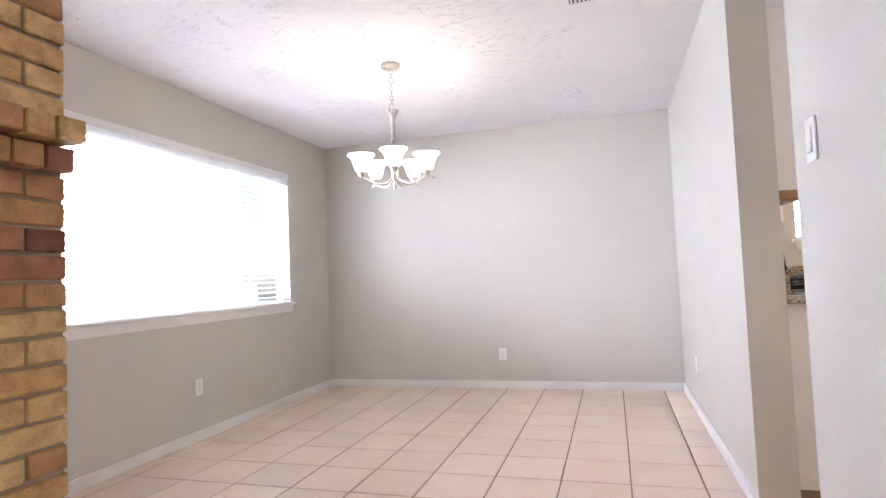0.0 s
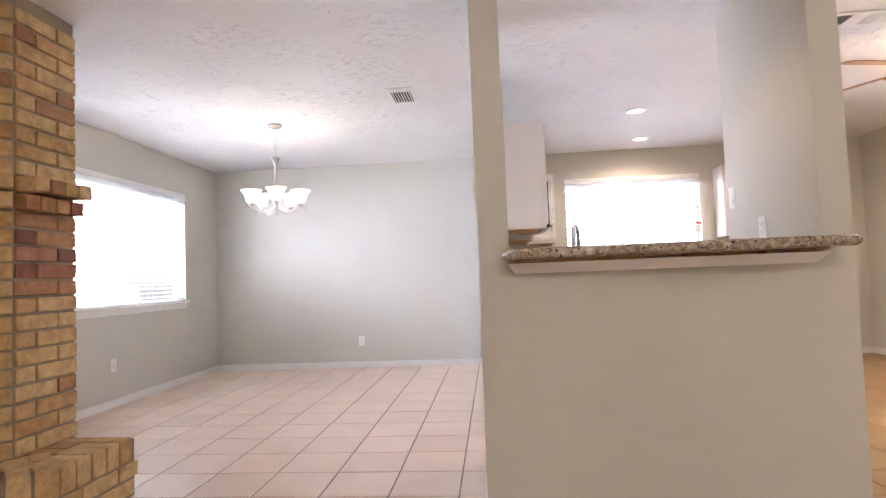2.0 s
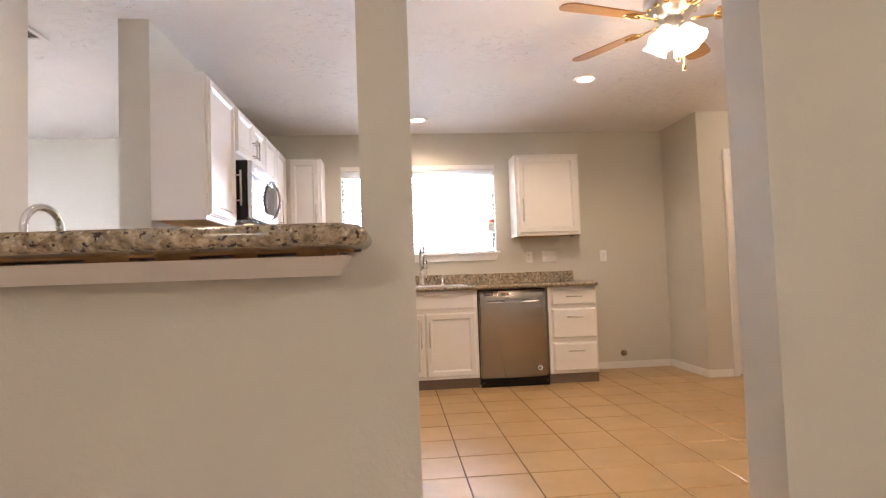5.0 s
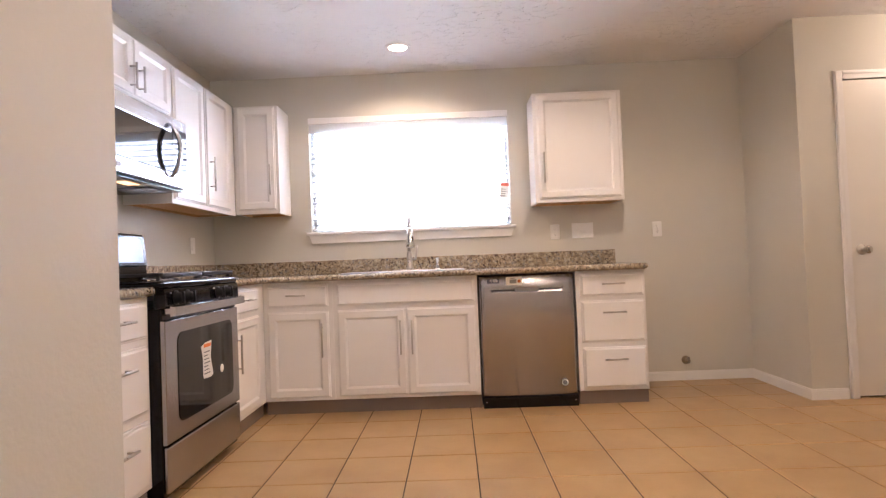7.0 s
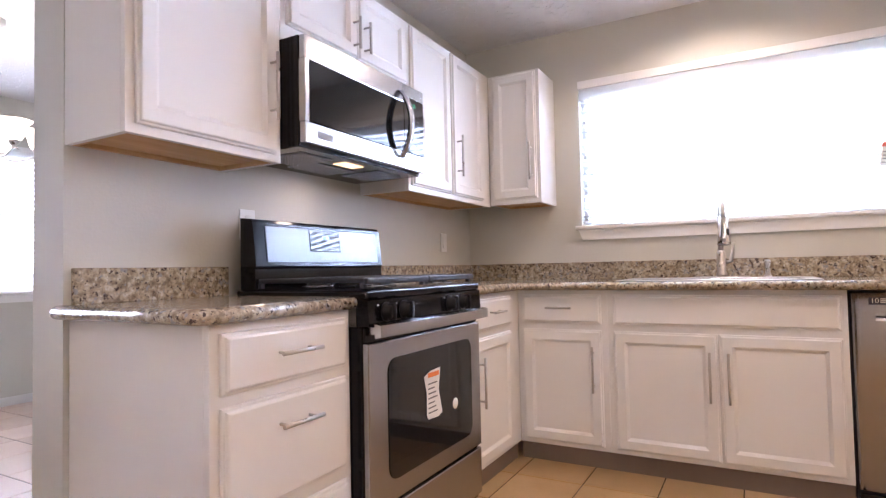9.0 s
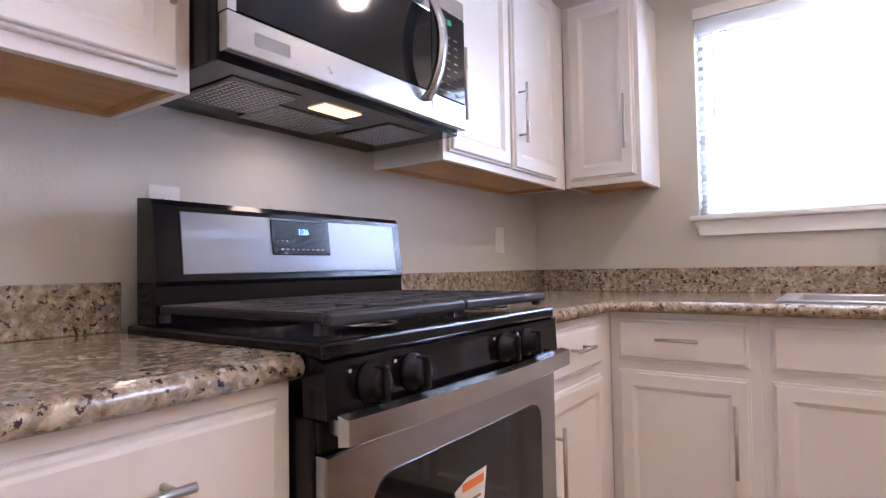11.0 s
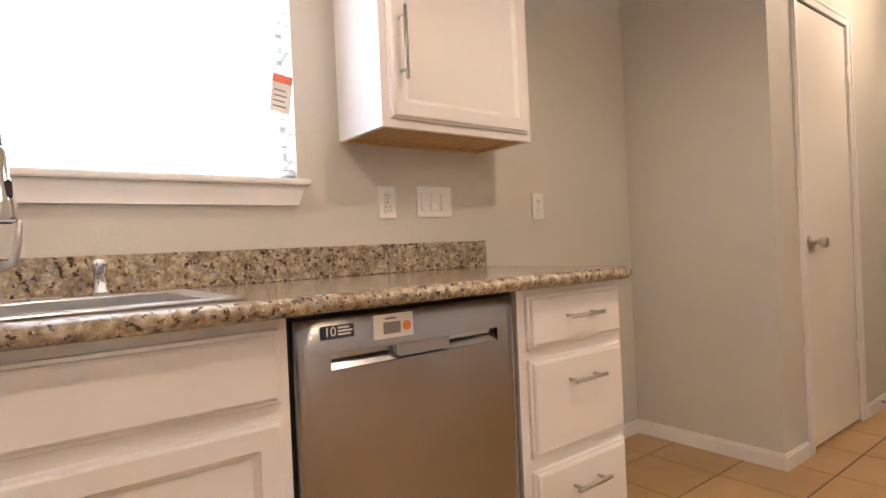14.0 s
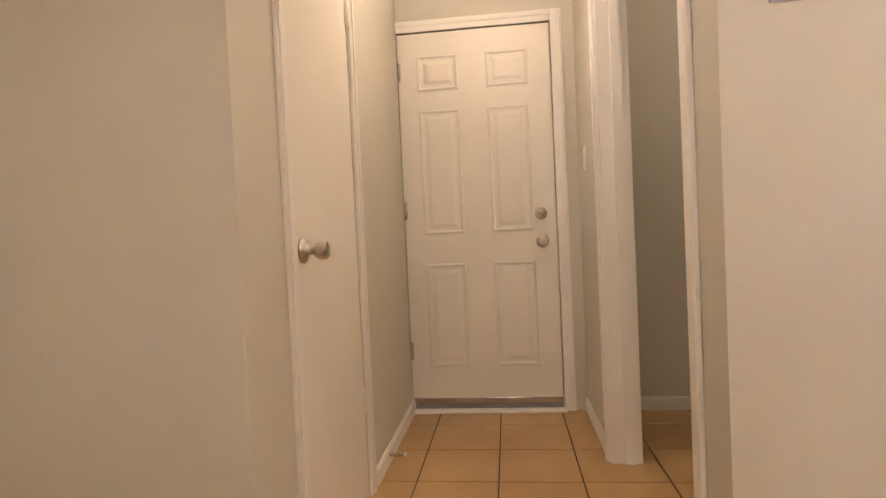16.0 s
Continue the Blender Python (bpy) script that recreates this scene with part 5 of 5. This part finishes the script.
for i in range(5):
    A = C @ pose(0, 0, 0, 0, 0, -69 + 72 * i)
    bm = bmesh.new()
    pts = [(0.012, 0, 1.715), (0.03, 0, 1.695), (0.06, 0, 1.672), (0.10, 0, 1.664), (0.145, 0, 1.672), (0.18, 0, 1.69), (0.212, 0, 1.703), (0.244, 0, 1.702), (0.272, 0, 1.686)]
    vs = tube(bm, pts, [0.006, 0.007, 0.007, 0.007, 0.0065, 0.006, 0.006, 0.005, 0.003], 10)
    bmesh.ops.transform(bm, matrix=A, verts=vs)
    arm = part("arm", bm, NICKEL, th)
    S = A @ Matrix.Translation((0.218, 0, 0))
    bm = bmesh.new()
    lathe(bm, [(0.006, 1.70), (0.010, 1.707), (0.022, 1.726), (0.032, 1.744), (0.001, 1.745)], 18, S)
    part("cup", bm, NICKEL, arm)
    bm = bmesh.new()
    lathe(bm, [(r * 0.94, z) for r, z in shade_profile], 26, S)
    part("shade", bm, SHADE, arm, "lit frosted glass bell shade")
    bm = bmesh.new()
    lathe(bm, [(0.012, 1.754), (0.013, 1.77), (0.024, 1.792), (0.026, 1.808), (0.017, 1.826), (0.001, 1.831)], 14, S)
    part("bulb", bm, BULB, arm)

# ---- ceiling fan ----
FX, FY = 3.765, 2.39
OAK = wood("fan_oak", (0.46, 0.24, 0.085), (0.33, 0.16, 0.05), 0.3, (3, 26, 26))
GOLD = metal("polished_brass", (0.75, 0.55, 0.22), 0.16)
th = thing("ceiling_fan", "ceiling fan with five oak blades and lit glass shades", "ceiling fan", (FX, FY, 2.0))
C = Matrix.Translation((FX, FY, 0))
bm = bmesh.new()
lathe(bm, [(0.068, CEIL), (0.070, 2.43), (0.062, 2.405), (0.055, 2.395)], 28, C)
part("canopy", bm, NICKEL, th)
bm = bmesh.new()
lathe(bm, [(0.055, 2.395), (0.125, 2.385), (0.138, 2.372), (0.140, 2.335), (0.128, 2.318), (0.105, 2.30), (0.085, 2.285), (0.075, 2.27), (0.001, 2.268)], 32, C)
motor = part("motor_housing", bm, NICKEL, th)
for i in range(14):
    bm = bmesh.new()
    box(bm, 0.104, 0.128, -0.013, 0.013, 2.307, 2.322, 0.004, C @ pose(0, 0, 0, 0, 0, i * 360 / 14))
    part("vent_boss", bm, GOLD, motor)
bm = bmesh.new()
lathe(bm, [(0.045, 2.27), (0.052, 2.262), (0.052, 2.225), (0.040, 2.205), (0.020, 2.195), (0.001, 2.193)], 24, C)
part("light_fitter", bm, NICKEL, th)
for ang in (193, 121, 49, -23, -95):
    A = C @ pose(0, 0, 0, 0, 0, ang)
    B = A @ Matrix.Translation((0, 0, 2.262)) @ pose(0, 0, 0, -11, 0, 0)
    bm = bmesh.new()
    poly = [(0.20, -0.050), (0.58, -0.066)] + arc(0.58, 0.0, 0.066, -90, 90, 8)[1:-1] + [(0.58, 0.066), (0.20, 0.050)]
    prism(bm, [(x if x < 0.6 else 0.58 + (x - 0.58) * 0.8, y) for x, y in poly], -0.003, 0.003, B)
    blade = part("blade", bm, OAK, th, "oak veneer fan blade")
    bm = bmesh.new()
    box(bm, 0.085, 0.20, -0.010, 0.010, -0.010, -0.004, 0.002, B)
    vs = tube(bm, [(0.19 + 0.045 + 0.045 * math.cos(a), 0.032 * math.sin(a), -0.007) for a in (i * math.tau / 18 for i in range(19))], 0.005, 6, False)
    bmesh.ops.transform(bm, matrix=B, verts=vs)
    vs = tube(bm, [(0.20, 0, -0.007), (0.235, 0.012, -0.007), (0.275, 0, -0.007)], 0.004, 6)
    bmesh.ops.transform(bm, matrix=B, verts=vs)
    part("blade_iron", bm, GOLD, blade)
for i in range(4):
    A = C @ pose(0, 0, 0, 0, 0, 32 + 90 * i) @ Matrix.Translation((0.046, 0, 2.222)) @ pose(0, 0, 0, 0, 146, 0)
    bm = bmesh.new()
    lathe(bm, [(0.018, 0.0), (0.024, 0.006), (0.024, 0.022), (0.03, 0.026)], 16, A)
    holder = part("lamp_holder", bm, NICKEL, th)
    bm = bmesh.new()
    lathe(bm, [(0.026, 0.022), (0.033, 0.03), (0.042, 0.055), (0.051, 0.09), (0.062, 0.115), (0.064, 0.119), (0.060, 0.117), (0.047, 0.09), (0.038, 0.055), (0.029, 0.034), (0.020, 0.03)], 22, A)
    part("shade", bm, SHADE, holder, "lit frosted glass tulip shade")
    bm = bmesh.new()
    lathe(bm, [(0.012, 0.03), (0.014, 0.05), (0.026, 0.08), (0.020, 0.105), (0.001, 0.112)], 14, A)
    part("bulb", bm, BULB, holder)
for dx, zl in ((-0.012, 2.03), (0.018, 1.985)):
    bm = bmesh.new()
    tube(bm, [(FX + dx, FY - 0.05, 2.20), (FX + dx, FY - 0.055, zl + 0.03)], 0.0015, 5)
    chain = part("pull_chain", bm, GOLD, th)
    bm = bmesh.new()
    lathe(bm, [(0.003, 0.034), (0.007, 0.024), (0.009, 0.004), (0.001, 0.0)], 12, Matrix.Translation((FX + dx, FY - 0.055, zl)))
    part("chain_fob", bm, GOLD, chain, "small brass pull fob")

# ---- flush dome lights, out of view, added to carry the room light ----
for dx, dy in UNSEEN_DOMES:
    th = thing("dome_light", "unseen flush dome ceiling light, added for room light", "ceiling light", (dx, dy, CEIL - 0.11))
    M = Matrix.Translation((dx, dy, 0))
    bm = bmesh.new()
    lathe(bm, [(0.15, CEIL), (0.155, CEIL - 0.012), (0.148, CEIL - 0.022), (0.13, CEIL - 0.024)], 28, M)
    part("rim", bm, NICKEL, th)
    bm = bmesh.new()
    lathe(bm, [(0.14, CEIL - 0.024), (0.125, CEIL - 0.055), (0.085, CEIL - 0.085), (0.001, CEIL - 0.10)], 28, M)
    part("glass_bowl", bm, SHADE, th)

# ---- recessed lights and air registers ----
bm = bmesh.new()
lathe(bm, [(0.062, CEIL - 0.002), (0.066, CEIL - 0.010), (0.088, CEIL - 0.008), (0.092, CEIL - 0.0005)], 30)
proto = thing("recessed_light", "lit white recessed ceiling downlight", "ceiling light", (0, 0, 0), "kitchen downlights")
part("trim_ring", bm, TRIM, proto)
bm = bmesh.new()
lathe(bm, [(0.001, CEIL - 0.006), (0.063, CEIL - 0.006), (0.064, CEIL - 0.001), (0.001, CEIL - 0.001)], 30)
part("lens", bm, LENS, proto, "glowing diffuser lens")
for dx, dy in DOWNLIGHTS[1:]:
    copy_thing(proto, Matrix.Translation((dx, dy, 0)))
proto.matrix_basis = Matrix.Translation((*DOWNLIGHTS[0], 0))


def register(cx, cy, wx, wy, label, two_way):
    th = thing("ceiling_register", label, "vent", (cx, cy, CEIL - 0.01))
    bm = bmesh.new()
    z0, z1, f = CEIL - 0.010, CEIL - 0.0005, 0.03
    for b in ((-wx, wx, -wy, -wy + f), (-wx, wx, wy - f, wy), (-wx, -wx + f, -wy + f, wy - f), (wx - f, wx, -wy + f, wy - f)):
        box(bm, cx + b[0], cx + b[1], cy + b[2], cy + b[3], z0, z1, 0.002)
    part("frame", bm, TRIM, th)
    # Flat near-black plate above the slats: the duct's shade given as colour.
    part("backing", boxed(cx - wx + f, cx + wx - f, cy - wy + f, cy + wy - f, CEIL - 0.002, CEIL - 0.0008), SLOT, th)
    if two_way:
        n = 5
        for side in (-1, 1):
            for i in range(n):
                x = cx + side * (wx - f - 0.008 - i * 0.016)
                part("slat", boxed(-0.006, 0.006, -wy + f, wy - f, -0.0008, 0.0008, 0, Matrix.Translation((x, cy, CEIL - 0.007)) @ pose(0, 0, 0, 0, 40 * side, 0)), TRIM, th)
        part("plate", boxed(cx - wx + f + 0.085, cx + wx - f - 0.085, cy - wy + f, cy + wy - f, CEIL - 0.009, CEIL - 0.006), TRIM, th)
    else:
        n = 7
        for i in range(n):
            x = cx - wx + f + 0.012 + (2 * wx - 2 * f - 0.024) * i / (n - 1)
            part("slat", boxed(-0.0075, 0.0075, -wy + f + 0.05, wy - f, -0.0008, 0.0008, 0, Matrix.Translation((x, cy, CEIL - 0.007)) @ pose(0, 0, 0, 0, 35, 0)), TRIM, th)
        for i in range(3):
            y = cy - wy + f + 0.008 + i * 0.016
            part("cross_slat", boxed(-wx + f, wx - f, -0.006, 0.006, -0.0008, 0.0008, 0, Matrix.Translation((cx, y, CEIL - 0.007)) @ pose(0, 0, 0, -35, 0, 0)), TRIM, th)


register(0.28, 2.91, 0.105, 0.185, "white ceiling air register in the dining room", False)
register(3.112, 2.068, 0.16, 0.10, "white two-way ceiling air register by the fan", True)

# ---- thresholds ----
sill = tagged(part("threshold_kitchen", boxed(2.40, 3.275, 1.118, 1.182, FLOOR_D - 0.004, 0.0005), GROUT), "pale stone threshold strip between two tile floors", "threshold", kind="structure")
for x0, x1 in ((2.40, 2.58), (2.586, 2.93), (2.936, 3.275)):
    part("strip", boxed(x0, x1, 1.114, 1.179, FLOOR_D + 0.001, 0.004, 0.004), MARBLE, sill)
sill = tagged(part("threshold_dining", boxed(0.89, 0.975, 1.925, 2.82, FLOOR_D - 0.004, 0.0005), GROUT), "pale stone threshold strip by the partition", "threshold", kind="structure")
for y0, y1 in ((1.925, 2.2), (2.206, 2.5), (2.506, 2.82)):
    part("strip", boxed(0.886, 0.972, y0, y1, FLOOR_D + 0.001, 0.005, 0.004), MARBLE, sill)

# ---- outside ----
fence = thing("garden_fence", "pale sunlit board fence beyond the dining window", "fence", (-6.0, 4.0, -0.15))
PALEWOOD = wood("weathered_fence", (0.62, 0.66, 0.66), (0.50, 0.55, 0.56), 0.8, (20, 20, 2))
me = None
for i in range(60):
    if me is None:
        b0 = part("board", boxed(-0.01, 0.01, -0.068, 0.068, 0, 1.22, 0), PALEWOOD, fence)
        me = b0.data
    else:
        b0 = new("board", me)
        b0.parent = fence
        b0.matrix_parent_inverse = fence.matrix_basis.inverted()
    b0.matrix_basis = Matrix.Translation((-6.0, 0.2 + i * 0.15, -0.15))

# ---- brick fireplace ----
COURSE, BZ0 = 0.0812, 0.287
F_BACK, F_COR, F_X = 1.410, 1.028, -1.262
DIAG = LEFT - F_X
fire = thing("fireplace", "golden brown brick corner fireplace with corbelled mantel and raised hearth", "fireplace", (-1.8, 0.9, 0))
i_ = 0.012
bm = bmesh.new()
prism(bm, [(F_X - i_, F_BACK - 0.004), (F_X - i_, F_COR + 0.005), (LEFT + 0.003, F_COR + DIAG + 0.012), (LEFT + 0.003, F_BACK - 0.004)], FLOOR_D, CEIL - 0.001)
part("mortar_core", bm, MORTAR, fire)
brick_cache = {}
rng = random.Random(4)


def lay(name, m, length, height, depth, mat=None):
    """One brick; local x along the face, y out of it, z up; its face stands at y = 0."""
    key = (round(length, 3), round(height, 3), round(depth, 3), rng.randrange(3), mat is None)
    if key not in brick_cache:
        bm = bmesh.new()
        q = random.Random(str(key))
        for v in box(bm, -length / 2, length / 2, -depth, 0, 0, height, 0.004):
            v.co += Vector((q.uniform(-1, 1), q.uniform(-1, 1), q.uniform(-1, 1))) * 0.0016
        bmesh.ops.recalc_face_normals(bm, faces=bm.faces[:])
        me = bpy.data.meshes.new(name)
        bm.to_mesh(me)
        bm.free()
        me.materials.append(mat or BRICK)
        brick_cache[key] = me
    ob = new(name, brick_cache[key])
    ob.parent = fire
    ob.matrix_parent_inverse = fire.matrix_basis.inverted()
    ob.matrix_basis = m @ Matrix.Translation((0, rng.uniform(-0.003, 0.003), rng.uniform(-0.0015, 0.0015))) @ pose(0, 0, 0, 0, 0, rng.uniform(-0.6, 0.6))
    return ob


def face_frame(x, y, ax, ay, nx, ny):
    m = Matrix.Identity(4)
    for i, col in enumerate(((ax, ay, 0), (nx, ny, 0), (0, 0, 1))):
        for r in range(3):
            m[r][i] = col[r]
    m.translation = (x, y, 0)
    return m


R2 = math.sqrt(0.5)
SIDE = face_frame(F_X, F_COR, 0, 1, 1, 0)
FRONT = face_frame(F_X, F_COR, -R2, -R2, R2, -R2)
bh, jt = 0.069, 0.011
side_len, front_len = F_BACK - F_COR, 1.70
MANTEL = {14: 0.050, 15: 0.098}
for k in range(-1, 27):
    z = BZ0 + k * COURSE
    if z + bh > CEIL:
        break
    out = MANTEL.get(k, 0.0)
    # return face: a stretcher and a header, turn about; four headers in the corbelled courses
    s0, s1 = 0.006, side_len
    if out:
        n = 4
        w = (s1 - s0) / n - jt
        cuts = [(s0 + (w + jt) * i, w) for i in range(n)]
    else:
        long = (s1 - s0) * 0.68
        cuts = [(s0, long - jt), (s0 + long, s1 - s0 - long)] if k % 2 else [(s0, s1 - s0 - long - jt), (s0 + s1 - s0 - long, long)]
    for a, w in cuts:
        lay("brick", SIDE @ Matrix.Translation((a + w / 2, out, z)), w, bh, 0.10 if not out else 0.12, BRICK_RED if 9 <= k <= 14 else None)
    a = 0.01 if k % 2 else -0.11
    while a < front_len and k >= 0:
        w = 0.235
        lo, hi = max(a, 0.012), min(a + w, front_len)
        if hi - lo > 0.04:
            lay("brick", FRONT @ Matrix.Translation(((lo + hi) / 2, out, z)), hi - lo, bh, 0.10)
        a += w + jt
# raised hearth: rowlock cap over two courses
HX = -0.932
bm = bmesh.new()
hd = (HX - F_X)
hc = F_COR - hd * (math.sqrt(2) - 1)
prism(bm, [(F_X, F_BACK - 0.012), (HX - 0.012, F_BACK - 0.012), (HX - 0.012, hc + 0.006), (LEFT + 0.005, hc + 0.006 - (HX - 0.012 - LEFT)), (LEFT + 0.005, F_COR - (F_X - LEFT)), (F_X, F_COR)], FLOOR_D, 0.268)
part("hearth_core", bm, MORTAR, fire)
HS = face_frame(HX, hc, 0, 1, 1, 0)
HF = face_frame(HX, hc, -R2, -R2, R2, -R2)
for frame_, length in ((HS, F_BACK - hc), (HF, 1.75)):
    a, n = 0.008, 0
    while a + 0.06 < length:
        w = min(0.083, length - a)
        lay("hearth_brick", frame_ @ Matrix.Translation((a + w / 2, 0.0, 0.168)), w, 0.117, 0.195)
        lay("hearth_brick", frame_ @ Matrix.Translation((a + w / 2, -0.205, 0.208)), w, 0.076, 0.135)
        a += w + jt
    for c in range(2):
        a = 0.008 - (0.12 if c else 0)
        while a < length - 0.03:
            lo, hi = max(a, 0.008), min(a + 0.235, length)
            if hi - lo > 0.04:
                lay("hearth_brick", frame_ @ Matrix.Translation(((lo + hi) / 2, 0.0, 0.004 + c * COURSE)), hi - lo, bh, 0.10)
            a += 0.235 + jt

# ---- floor tiles ----
tile_cache = {}


def tiles(floor, mat, x0, x1, y0, y1, pitch, ax, ay, joint, name):
    """Square tiles on a grid through (ax, ay), cut at the room's edges, one object each."""
    i0, i1 = math.floor((x0 - ax) / pitch), math.ceil((x1 - ax) / pitch)
    j0, j1 = math.floor((y0 - ay) / pitch), math.ceil((y1 - ay) / pitch)
    for i in range(i0, i1):
        for j in range(j0, j1):
            xa, xb = max(x0, ax + i * pitch) + joint / 2, min(x1, ax + (i + 1) * pitch) - joint / 2
            ya, yb = max(y0, ay + j * pitch) + joint / 2, min(y1, ay + (j + 1) * pitch) - joint / 2
            if xb - xa < 0.02 or yb - ya < 0.02:
                continue
            key = (name, round(xb - xa, 3), round(yb - ya, 3))
            if key not in tile_cache:
                w, h, c = (xb - xa) / 2, (yb - ya) / 2, 0.0025
                vs = [(-w, -h, -0.006), (w, -h, -0.006), (w, h, -0.006), (-w, h, -0.006), (-w, -h, -c), (w, -h, -c), (w, h, -c), (-w, h, -c), (-w + c, -h + c, 0), (w - c, -h + c, 0), (w - c, h - c, 0), (-w + c, h - c, 0)]
                fs = [(8, 9, 10, 11)] + [(a, (a + 1) % 4, 4 + (a + 1) % 4, 4 + a) for a in range(4)] + [(4 + a, 4 + (a + 1) % 4, 8 + (a + 1) % 4, 8 + a) for a in range(4)]
                me = bpy.data.meshes.new("tile")
                me.from_pydata(vs, [], fs)
                me.materials.append(mat)
                tile_cache[key] = me
            ob = new("tile", tile_cache[key])
            ob.parent = floor
            ob.matrix_basis = Matrix.Translation(((xa + xb) / 2, (ya + yb) / 2, (FLOOR_D if name == "dining" else 0.0) + rng.uniform(-0.0006, 0.0004)))


PD, PK = 0.344, 0.3235
tiles(floor_k, TILE_K, 0.975, FAR_E - 0.1, 1.182, BACK, PK, 2.985, 4.212, 0.006, "kitchen")
tiles(floor_d, TILE_D, LEFT, 0.89, -0.357, BACK, PD, 0.375, 4.115, 0.008, "dining")
tiles(floor_d, TILE_D, 0.89, 6.4, -0.013, 1.118, PD, 0.375, 4.115, 0.008, "dining")
# the rest of the living room's tiles, out of the walk's sight
vs, fs = [], []
for i in range(26):
    for j in range(14):
        xa, ya = LEFT + i * PD, SOUTH + j * PD
        xb, yb = min(xa + PD - 0.008, 6.4), min(ya + PD - 0.008, -0.365 if xa < 0.89 else -0.021)
        if xb - xa > 0.03 and yb - ya > 0.03:
            n = len(vs)
            vs += [(xa, ya, -0.005), (xb, ya, -0.005), (xb, yb, -0.005), (xa, yb, -0.005), (xa, ya, 0), (xb, ya, 0), (xb, yb, 0), (xa, yb, 0)]
            fs += [(n + 4, n + 5, n + 6, n + 7)] + [(n + a, n + (a + 1) % 4, n + 4 + (a + 1) % 4, n + 4 + a) for a in range(4)]
me = bpy.data.meshes.new("living_tiles")
me.from_pydata(vs, [], fs)
me.materials.append(TILE_D)
rest = new("living_tiles", me)
rest.parent = floor_d
rest.matrix_basis = Matrix.Translation((0, 0, FLOOR_D))
rest["kind"] = "stuff"
